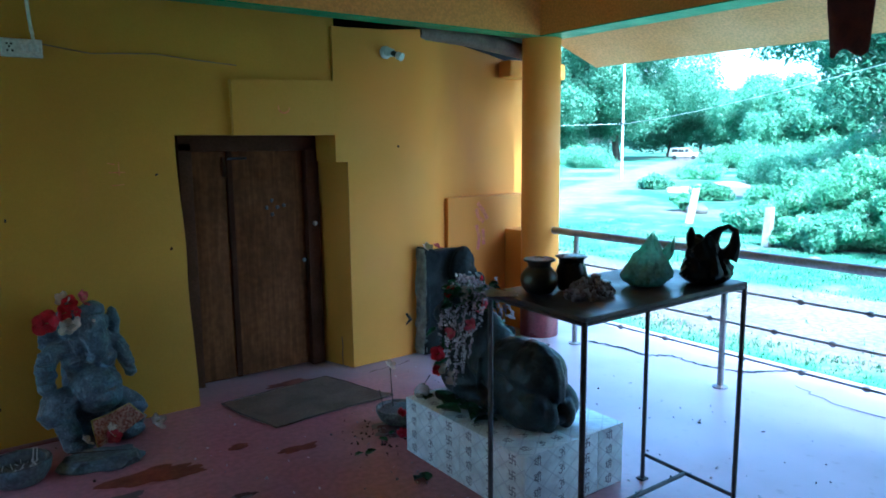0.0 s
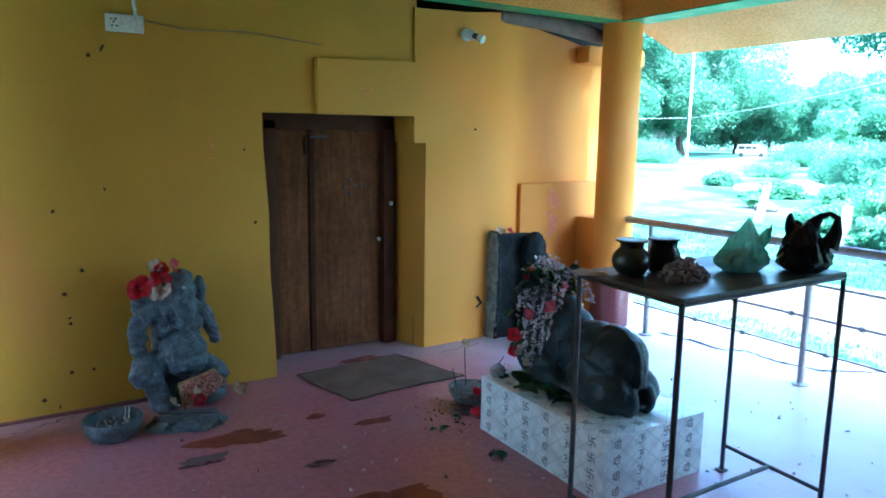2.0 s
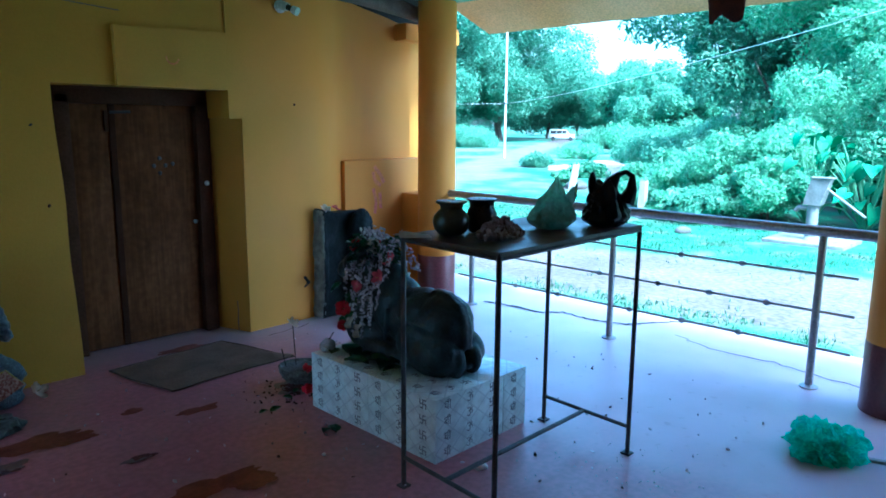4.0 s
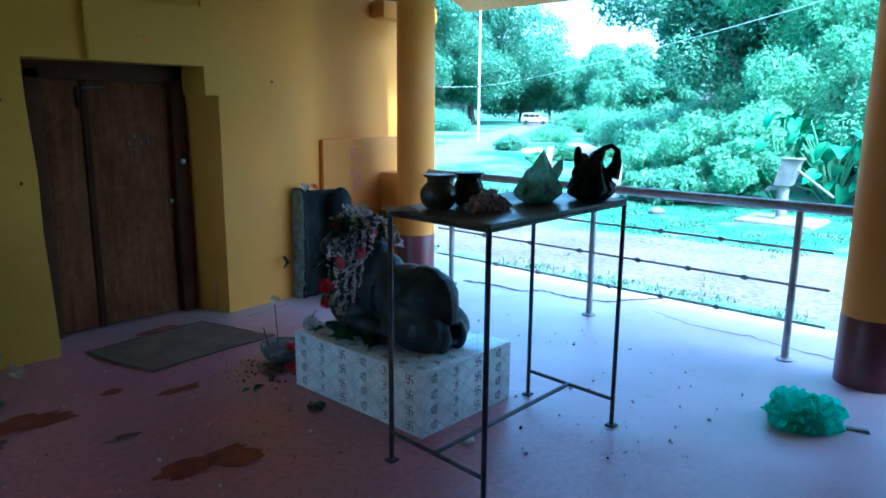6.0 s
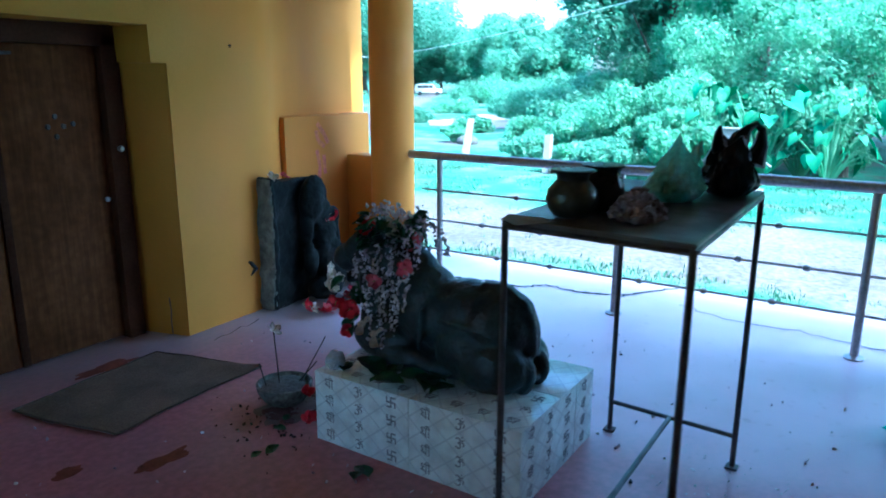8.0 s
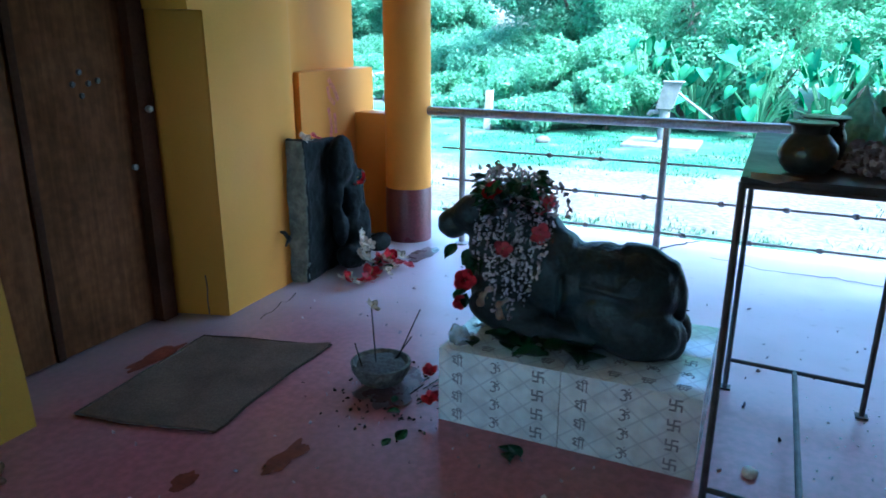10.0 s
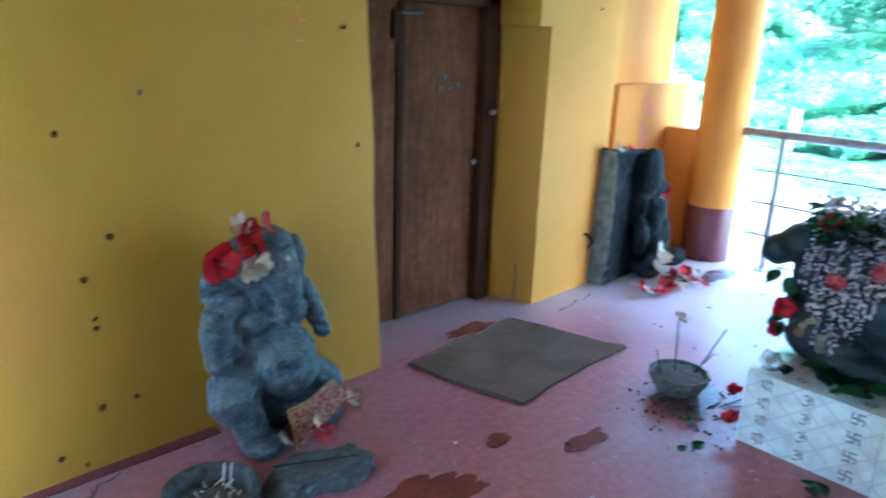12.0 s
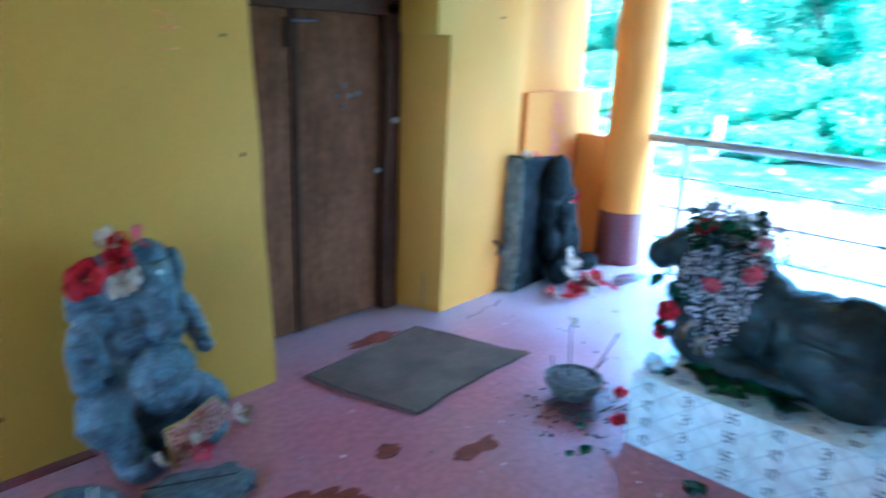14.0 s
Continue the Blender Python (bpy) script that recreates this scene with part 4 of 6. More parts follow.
# broad-leaved taro clump behind the hand pump
def heart_leaf():
    """A heart-shaped blade: pointed tip at +y, two rounded lobes behind the stalk, folded along its midrib."""
    bm = bmesh.new()
    half = ((0.0, 0.0), (0.10, -0.17), (0.24, -0.22), (0.36, -0.12), (0.41, 0.05), (0.38, 0.24), (0.29, 0.45), (0.16, 0.66), (0.0, 0.86))

    def height(x, y):
        return 0.22 * abs(x) - 0.30 * y * y + 0.03 * math.sin(14 * (y + abs(x))) * abs(x)

    for side in (1, -1):
        spine = [bm.verts.new((0, y, height(0, y))) for _, y in ((0, 0.0), (0, 0.02), (0, 0.05), (0, 0.12), (0, 0.22), (0, 0.36), (0, 0.54), (0, 0.70), (0, 0.86))]
        edge = [bm.verts.new((side * x, y, height(x, y))) for x, y in half[1:-1]]
        mids = [bm.verts.new((side * x * 0.5, 0.5 * (y + sp.co.y), height(x * 0.5, 0.5 * (y + sp.co.y)) + 0.02)) for (x, y), sp in zip(half[1:-1], spine[1:-1])]
        rows = ((spine[1:-1], mids), (mids, edge))
        for inner, outer in rows:
            for k in range(len(inner) - 1):
                q = (inner[k], outer[k], outer[k + 1], inner[k + 1])
                bm.faces.new(q if side > 0 else q[::-1])
        for tri in ((spine[-2], mids[-1], spine[-1]), (mids[-1], edge[-1], spine[-1]), (spine[0], mids[0], spine[1]), (spine[0], edge[0], mids[0])):
            bm.faces.new(tri if side > 0 else tri[::-1])
    bmesh.ops.remove_doubles(bm, verts=bm.verts[:], dist=0.0005)
    bmesh.ops.solidify(bm, geom=bm.faces[:], thickness=0.006)
    return bm


bm = heart_leaf()
taro_me = mesh_of(bm, m_taro, 60)
rng = random.Random(5)
for cx, cy, n in ((13.9, 3.4, 40), (14.1, 4.4, 36), (13.6, 2.3, 36), (13.9, 1.2, 34), (13.8, 0.0, 26), (14.3, 2.8, 36)):
    plant = thing("taro_plant", (cx, cy, GZ), "broad-leaved green taro plant behind the hand pump", "plant", "taro clump")
    for k in range(n):
        a = rng.uniform(0, 6.28)
        reach, h = rng.uniform(0.15, 0.8), rng.uniform(0.45, 1.7)
        tip = Vector((reach * math.cos(a), reach * math.sin(a), h))
        st = part("stalk", tube([(0, 0, 0), tip * 0.5 + Vector((0, 0, 0.15)), tip], [0.022, 0.016, 0.01], 6), m_leaf[2], plant, world_space=False)
        s = rng.uniform(0.2, 0.38)
        shared("leaf", taro_me, plant, Matrix.Translation(tip) @ Euler((radians(rng.uniform(-80, -5)), radians(rng.uniform(-30, 30)), a - math.pi / 2)).to_matrix().to_4x4() @ Matrix.Scale(s, 4))

# hand pump on its slab
px, py = 12.0, 3.70
structure("pavement_pump_apron", block(px - 0.45, px + 0.6, py - 0.6, py + 0.6, GZ - 0.1, GZ + 0.06, 0.02), m_pump, "low concrete apron round the hand pump")
pump = thing("hand_pump", (px, py, GZ + 0.06), "grey iron village hand pump with a long lever", "hand pump")
z0 = GZ + 0.06
part("pedestal", lathe([(0.13, 0), (0.11, 0.03), (0.085, 0.05), (0.085, 0.55), (0.11, 0.56)], (px, py, z0), 20), m_pump, pump)
part("head", hexa(bmesh.new(), [(px - 0.11, py - 0.12, z0 + 0.56), (px + 0.11, py - 0.12, z0 + 0.56), (px + 0.11, py + 0.13, z0 + 0.56), (px - 0.11, py + 0.13, z0 + 0.56)],
                   [(px - 0.10, py - 0.24, z0 + 0.98), (px + 0.10, py - 0.24, z0 + 0.98), (px + 0.10, py + 0.04, z0 + 0.98), (px - 0.10, py + 0.04, z0 + 0.98)]), m_pump, pump)
part("lid", block(px - 0.12, px + 0.12, py - 0.27, py + 0.06, z0 + 0.98, z0 + 1.0, 0.004), m_pump, pump)
part("spout", tube([(px, py + 0.05, z0 + 0.5), (px, py + 0.22, z0 + 0.5), (px, py + 0.26, z0 + 0.44)], 0.035, 10), m_pump, pump)
part("lever", tube([(px, py - 0.12, z0 + 0.86), (px - 0.02, py - 0.75, z0 + 0.42)], 0.022, 8), m_pump, pump)

# utility pole, cables, fence posts, stones
pole = thing("utility_pole", (30.6, 25.4, GZ), "slim grey utility pole carrying cables", "pole")
part("shaft", tube([(30.6, 25.4, GZ), (30.6, 25.4, 8.5)], [0.055, 0.045], 10), m_white, pole)
part("clamp", block(30.5, 30.7, 25.3, 25.5, 2.6, 2.68), m_iron, pole)


def sag(a, b, drop, n=20):
    a, b = Vector(a), Vector(b)
    return [a.lerp(b, k / n) - Vector((0, 0, drop * 4 * (k / n) * (1 - k / n))) for k in range(n + 1)]


for nm, a, b, d in (("overhead_cable", (30.6, 25.4, 2.62), (10.5, 0.5, 3.45), 0.25), ("overhead_cable", (30.6, 25.4, 2.62), (20, 48, 2.8), 0.1)):
    ob = part(nm, tube(sag(a, b, d), 0.007, 5), m_white, None, "")
    tagged(ob, "thin pale overhead cable slung from the pole", "cable", "overhead cables")
for x, y, h, ln in ((12.75, 7.1, 0.75, 0.05), (15.0, 10.35, 0.85, 0.25)):
    fp = hexa(bmesh.new(), [(x - 0.07, y - 0.07, GZ), (x + 0.07, y - 0.07, GZ), (x + 0.07, y + 0.07, GZ), (x - 0.07, y + 0.07, GZ)],
              [(x - 0.05 + ln, y - 0.06, GZ + h), (x + 0.06 + ln, y - 0.06, GZ + h), (x + 0.06 + ln, y + 0.06, GZ + h - 0.05), (x - 0.05 + ln, y + 0.06, GZ + h)])
    tagged(part("fence_post", fp, m_concrete), "short weathered concrete fence post in the grass", "post", "fence posts")
for k, (x, y, s) in enumerate(((16.2, 9.7, 0.2), (17.3, 11.7, 0.26), (11.5, 5.6, 0.12))):
    bm = bmesh.new()
    ball(bm, (x, y, GZ + s * 0.3), (s, s * 1.2, s * 0.7), (0, 0, 30 * k), 3)
    for v in bm.verts:
        v.co += v.co.normalized() * 0.12 * s * noise.noise(v.co * 4)
    tagged(part("stone", bm, m_rock), "dark rounded stone lying in the grass", "stone", "field stones")
bm = bmesh.new()
ball(bm, (26.0, 16.4, GZ - 0.1), (3.2, 2.2, 0.3), (0, 0, 30), 4)
for v in bm.verts:
    v.co.z += 0.22 * noise.noise(v.co * 0.8)
    v.co.x += 0.6 * noise.noise(v.co * 0.5)
sand = Mat("pale_sand", (0.3, 0.25, 0.22), (0.2, 0.165, 0.145), 0.95, blotch=0.8, bump=0.3)
tagged(part("soil_mound", bm, sand), "low mound of pale sandy soil", "mound")

# pale van parked at the far end of the track
van = thing("van", (69, 48.5, GZ), "pale parked van far down the earth track", "van")
vm = pose(69, 48.5, GZ, 0, 0, -52) @ Matrix.Scale(0.72, 4)
m_van = Mat("van_paint", (0.4, 0.4, 0.38), (0.32, 0.32, 0.3), 0.35, blotch=2)


def van_part(name, bm, material):
    bmesh.ops.transform(bm, matrix=vm, verts=bm.verts)
    return part(name, bm, material, van)


van_part("body", block(-2.2, 2.2, -0.85, 0.85, 0.35, 1.05, 0.12), m_van)
van_part("cabin", hexa(bmesh.new(), [(-2.1, -0.8, 1.05), (1.3, -0.8, 1.05), (1.3, 0.8, 1.05), (-2.1, 0.8, 1.05)], [(-1.95, -0.7, 1.8), (0.7, -0.7, 1.8), (0.7, 0.7, 1.8), (-1.95, 0.7, 1.8)]), m_van)
for x0, x1 in ((-1.8, -0.9), (-0.8, 0.0), (0.1, 0.75)):
    van_part("window", block(x0, x1, -0.83, -0.8, 1.15, 1.62, 0.01), m_black)
for x in (-1.4, 1.4):
    for y in (-0.8, 0.8):
        van_part("wheel", tube([(x, y - 0.1, 0.33), (x, y + 0.1, 0.33)], 0.33, 16), m_black)

# grass tufts between the porch and the thicket
rng = np.random.default_rng(4)
pts = []
while len(pts) < 9000:
    x, y = rng.uniform(5.15, 14.5), rng.uniform(-3, 12)
    lane_w = 9.3 - 1.3
    on_lane = abs(x - lane_w) < 1.35
    if on_lane and rng.random() < 0.97:
        continue
    if noise.noise(Vector((x * 0.7, y * 0.7, 0))) + 0.5 * noise.noise(Vector((x * 2.3, y * 2.3, 4))) < rng.uniform(-0.15, 0.2):
        continue
    pts.append((x, y))
verts, faces = [], []
for x, y in pts:
    for b in range(5):
        a, h, w = rng.uniform(0, 6.28), rng.uniform(0.015, 0.065), rng.uniform(0.004, 0.008)
        ox, oy = rng.normal(0, 0.05, 2)
        lx, ly = math.cos(a) * h * 0.5, math.sin(a) * h * 0.5
        i = len(verts)
        verts += [(x + ox - math.sin(a) * w, y + oy + math.cos(a) * w, GZ), (x + ox + math.sin(a) * w, y + oy - math.cos(a) * w, GZ), (x + ox + lx, y + oy + ly, GZ + h)]
        faces.append((i, i + 1, i + 2))
tagged(raw("grass", verts, faces, m_grass), "short ragged grass along the earth drive", "grass", kind="stuff")
# ---- things on the table ----
PA, PB = (1.905, 2.0), (2.04, 1.962)
pot = thing("brass_pot", (*PA, TZ), "tarnished round brass water pot on the iron table", "pot", "metal pots")
POT = [(0.036, 0.0), (0.05, 0.005), (0.066, 0.026), (0.073, 0.052), (0.068, 0.076), (0.052, 0.095), (0.043, 0.104), (0.045, 0.118), (0.054, 0.128)]
part("body", lathe(POT + [(0.049, 0.127), (0.038, 0.106), (0.05, 0.08), (0.04, 0.016)], (*PA, TZ), 36), m_brass, pot)
part("rim", lathe([(0.05, 0.125), (0.06, 0.126), (0.062, 0.130), (0.058, 0.134), (0.047, 0.132)], (*PA, TZ), 36), m_brass, pot, "polished rolled rim")
pot2 = thing("dark_pot", (*PB, TZ), "blackened metal water pot beside the brass one", "pot", "metal pots")
part("body", lathe([(0.034, 0.0), (0.05, 0.006), (0.06, 0.034), (0.062, 0.064), (0.056, 0.09), (0.048, 0.106), (0.049, 0.122), (0.057, 0.133), (0.05, 0.131), (0.04, 0.104), (0.042, 0.026)], (*PB, TZ), 36), m_blackpot, pot2)
part("rim", lathe([(0.051, 0.13), (0.061, 0.131), (0.063, 0.135), (0.05, 0.138)], (*PB, TZ), 36), m_blackpot, pot2)


def petals(name, cloud, size, material, seed, label, category, squash=1.0):
    """A heap of many tiny curled blossoms at the given places."""
    rng = np.random.default_rng(seed)
    bm = bmesh.new()
    verts, faces = [], []
    ico = bmesh.new()
    bmesh.ops.create_icosphere(ico, subdivisions=1, radius=1)
    base_v = np.array([v.co[:] for v in ico.verts])
    base_f = [[v.index for v in fc.verts] for fc in ico.faces]
    ico.free()
    bm.free()
    for p in cloud:
        s = size * rng.uniform(0.6, 1.25)
        turn = np.array(Euler(rng.uniform(0, 6.28, 3)).to_matrix())
        sc = np.array([s, s * rng.uniform(0.5, 0.9), s * rng.uniform(0.3, 0.6) * squash])
        v = (base_v * (1 + 0.25 * rng.normal(size=(len(base_v), 1)))) * sc @ turn.T + np.array(p)
        i = len(verts)
        verts += v.tolist()
        faces += [[i + k for k in fc] for fc in base_f]
    return tagged(raw(name, verts, faces, material), label, category, kind="stuff" if label else "")


rng = np.random.default_rng(9)
heap = []
for k in range(420):
    a, r = rng.uniform(0, 6.28), math.sqrt(rng.random())
    heap.append((2.02 + 0.122 * r * math.cos(a) + 0.03 * math.sin(a), 1.848 + 0.08 * r * math.sin(a), TZ + 0.008 + rng.random() * 0.07 * (1 - r ** 2)))
petals("flower_heap", heap, 0.014, m_brown, 3, "heap of dried mauve-brown blossoms on the table", "flowers")


def sheet(bm, pts, thick=0.0012):
    vs = [bm.verts.new(p) for p in pts]
    fc = bm.faces.new(vs)
    bmesh.ops.solidify(bm, geom=[fc], thickness=thick)
    return bm


bm = sheet(bmesh.new(), [(1.70, 2.07, TZ + 0.002), (1.80, 2.0, TZ + 0.002), (1.84, 2.06, TZ + 0.003), (1.75, 2.135, TZ + 0.004)])
sheet(bm, [(1.73, 2.05, TZ + 0.006), (1.81, 2.06, TZ + 0.007), (1.78, 2.13, TZ + 0.014), (1.71, 2.12, TZ + 0.009)])
tagged(part("paper_scrap", bm, m_paper), "folded white paper scraps on the table corner", "paper")
bm = lathe([(0.03, 0), (0.034, 0.004), (0.036, 0.016), (0.03, 0.02), (0.006, 0.02)], (2.20, 1.945, TZ), 20)
tagged(part("small_dish", bm, m_blackpot), "small dark metal lamp dish on the table", "dish")
bm = lathe([(0.02, 0), (0.024, 0.004), (0.026, 0.014), (0.02, 0.016)], (2.155, 1.90, TZ), 18)
tagged(part("small_dish", bm, m_steel), "tiny steel offering cup on the table", "dish")


def bag(bm, at, r, h, seed, point=1.0, fold=0.12, n=44, m=26):
    """A carrier bag: a creased sack drawn in to its top."""
    rings = []
    for i in range(m + 1):
        u = i / m
        wide = math.sin(min(1, u * 2.6 + 0.36) * math.pi / 2) * (1 - u ** 1.5 * point)
        row = []
        for k in range(n):
            a = 2 * math.pi * k / n
            q = Vector((math.cos(a) * 1.9, math.sin(a) * 1.9, u * 2.2 + seed))
            ridge = 1 - 2 * abs(noise.noise(q * 1.6))
            fine = 1 - 2 * abs(noise.noise(q * 3.7 + Vector((9, 0, 0))))
            crease = 1 + fold * (ridge - 0.4) + 0.4 * fold * (fine - 0.4) + fold * 0.8 * u * math.sin(a * 5 + seed)
            rr = r * max(0.03, wide) * crease
            row.append(bm.verts.new((at[0] + rr * math.cos(a) + 0.03 * u * u * math.sin(seed), at[1] + rr * math.sin(a) * 0.8, at[2] + h * u * (1 + 0.10 * math.sin(2 * a + seed) * u))))
        rings.append(row)
    for a, b in zip(rings, rings[1:]):
        for k in range(n):
            bm.faces.new((a[k], a[(k + 1) % n], b[(k + 1) % n], b[k]))
    bm.faces.new(rings[0][::-1])
    bm.faces.new(rings[-1])
    return bm


gbag = thing("green_carrier_bag", (2.35, 1.842, TZ), "filled translucent sea-green plastic bag on the table", "bag", "plastic bags")
part("sack", bag(bmesh.new(), (2.35, 1.842, TZ + 0.002), 0.118, 0.195, 2.0, 1.0, 0.24), m_greenbag, gbag, "", 30)
bm = bmesh.new()
ball(bm, (2.35, 1.842, TZ + 0.05), (0.082, 0.066, 0.042), (0, 0, 10), 3)
part("contents", bm, Mat("bag_contents", (0.08, 0.24, 0.17), None, 0.8, blotch=30), gbag)
bm = bmesh.new()
for j, (dx, dy, dz, s) in enumerate(((0.075, -0.035, 0.12, 0.035), (0.09, -0.05, 0.155, 0.022))):
    ball(bm, (2.35 + dx, 1.842 + dy, TZ + dz), (s, s * 0.3, s * 1.6), (10, 25, 40 * j), 2)
for v in bm.verts:
    v.co += Vector((0.012, 0.012, 0.012)) * noise.noise(v.co * 40)
part("loop", bm, m_greenbag, gbag, "", 20)
bbag = thing("black_carrier_bag", (2.582, 1.722, TZ), "full black plastic carrier bag with upright handles", "bag", "plastic bags")
part("sack", bag(bmesh.new(), (2.572, 1.722, TZ + 0.002), 0.12, 0.18, 5.0, 0.66, 0.2), m_blackbag, bbag, "", 30)
bm = tube([(2.552, 1.712, TZ + 0.14), (2.567, 1.697, TZ + 0.19), (2.587, 1.682, TZ + 0.222), (2.617, 1.662, TZ + 0.232), (2.642, 1.647, TZ + 0.215), (2.642, 1.647, TZ + 0.16), (2.622, 1.662, TZ + 0.10)], [0.04, 0.028, 0.014, 0.010, 0.013, 0.024, 0.04], 10)
for v in bm.verts:
    v.co += v.normal * 0.004 + Vector((0.006, 0.006, 0.006)) * noise.noise(v.co * 50)
part("handle", bm, m_blackbag, bbag, "", 25)
bm = bmesh.new()
ball(bm, (2.507, 1.757, TZ + 0.185), (0.026, 0.014, 0.05), (10, -18, 0), 3)
part("corner_tip", bm, m_blackbag, bbag, "", 25)

# crumpled bright green bag on the floor
bm = bmesh.new()
for (ox, oy), (sx, sy, sz), sd in (((0.0, 0.03), (0.10, 0.085, 0.085), 3), ((0.045, -0.075), (0.085, 0.075, 0.075), 8), ((-0.06, -0.03), (0.06, 0.055, 0.05), 14)):
    lobe = bmesh.ops.create_icosphere(bm, subdivisions=4, radius=1)["verts"]
    for v in lobe:
        p = v.co.copy()
        k = 0.8 + 0.6 * (1 - 2.4 * abs(noise.noise(p * 1.7 + Vector((sd, 1, 2))))) + 0.34 * (1 - 2 * abs(noise.noise(p * 3.6 + Vector((0, sd, 0))))) + 0.1 * noise.noise(p * 9)
        v.co = Vector((3.34 + ox + sx * p.x * k, 1.0 + oy + sy * p.y * k, max(0.003, 0.04 + sz * p.z * k)))
crumple = part("crumpled_bag", bm, m_greenbag2, None, "", 25)
tagged(crumple, "crumpled bright green plastic bag lying on the floor", "bag", "plastic bags")
bm = hexa(bmesh.new(), [(3.44, 0.72, 0.002), (3.47, 0.725, 0.002), (3.43, 0.88, 0.002), (3.40, 0.87, 0.002)], [(3.445, 0.73, 0.016), (3.465, 0.73, 0.016), (3.43, 0.875, 0.01), (3.41, 0.87, 0.01)])
tagged(part("sachet", bm, m_steel), "flattened shiny plastic sachet on the floor", "litter")

# ---- flowers ----
def petal_mesh(material, w=0.4, curl=0.35):
    bm = bmesh.new()
    rows = []
    for i in range(6):
        u = i / 5
        half = w * math.sin(math.pi * (0.12 + 0.8 * u)) * (0.6 + 0.4 * u)
        rows.append([bm.verts.new((u, half * s, curl * u * u + 0.06 * math.sin(9 * u) * s)) for s in (-1, 0, 1)])
    for a, b in zip(rows, rows[1:]):
        for k in range(2):
            bm.faces.new((a[k], b[k], b[k + 1], a[k + 1]))
    bmesh.ops.solidify(bm, geom=bm.faces[:], thickness=0.02)
    return mesh_of(bm, material, 60)


PETAL = {"red": petal_mesh(m_red, 0.66), "pink": petal_mesh(m_pink, 0.55), "cream": petal_mesh(m_cream, 0.5, 0.3)}
core_me = mesh_of(lathe([(0.05, 0), (0.035, 0.5), (0.06, 0.62), (0.02, 0.7)], (0, 0, 0), 8), m_gold)
COLOUR = {"red": "bright red hibiscus flower", "pink": "pink hibiscus flower", "cream": "cream-white flower"}


def flower(at, r, colour, tilt, turn, seed, where):
    fl = thing("flower", at, COLOUR[colour] + " " + where, "flower", "offering flowers")
    fl.rotation_euler = Euler((radians(tilt), 0, radians(turn)))
    rng = random.Random(seed)
    for k in range(5):
        shared("petal", PETAL[colour], fl, Euler((radians(rng.uniform(-12, 12)), radians(-rng.uniform(-4, 22)), radians(72 * k + rng.uniform(-9, 9)))).to_matrix().to_4x4() @ Matrix.Scale(r * rng.uniform(0.85, 1.1), 4))
    shared("stamen", core_me, fl, Matrix.Scale(r * 0.8, 4))
    return fl


ON_FIG = "tucked on the stone figure's head"
for at, r, c, tilt, turn, s in (((0.485, 4.255, 0.715), 0.074, "red", 80, 8, 1), ((0.575, 4.225, 0.69), 0.055, "cream", 78, 10, 2), ((0.615, 4.215, 0.695), 0.045, "cream", 70, -30, 3),
                                ((0.565, 4.25, 0.755), 0.052, "red", 70, 40, 4), ((0.66, 4.27, 0.82), 0.055, "pink", 62, 70, 5), ((0.575, 4.28, 0.825), 0.045, "cream", 60, 0, 6),
                                ((0.60, 4.265, 0.80), 0.052, "red", 68, 10, 7), ((0.625, 4.25, 0.755), 0.035, "red", 75, 50, 41)):
    flower(at, r, c, tilt, turn, s, ON_FIG)
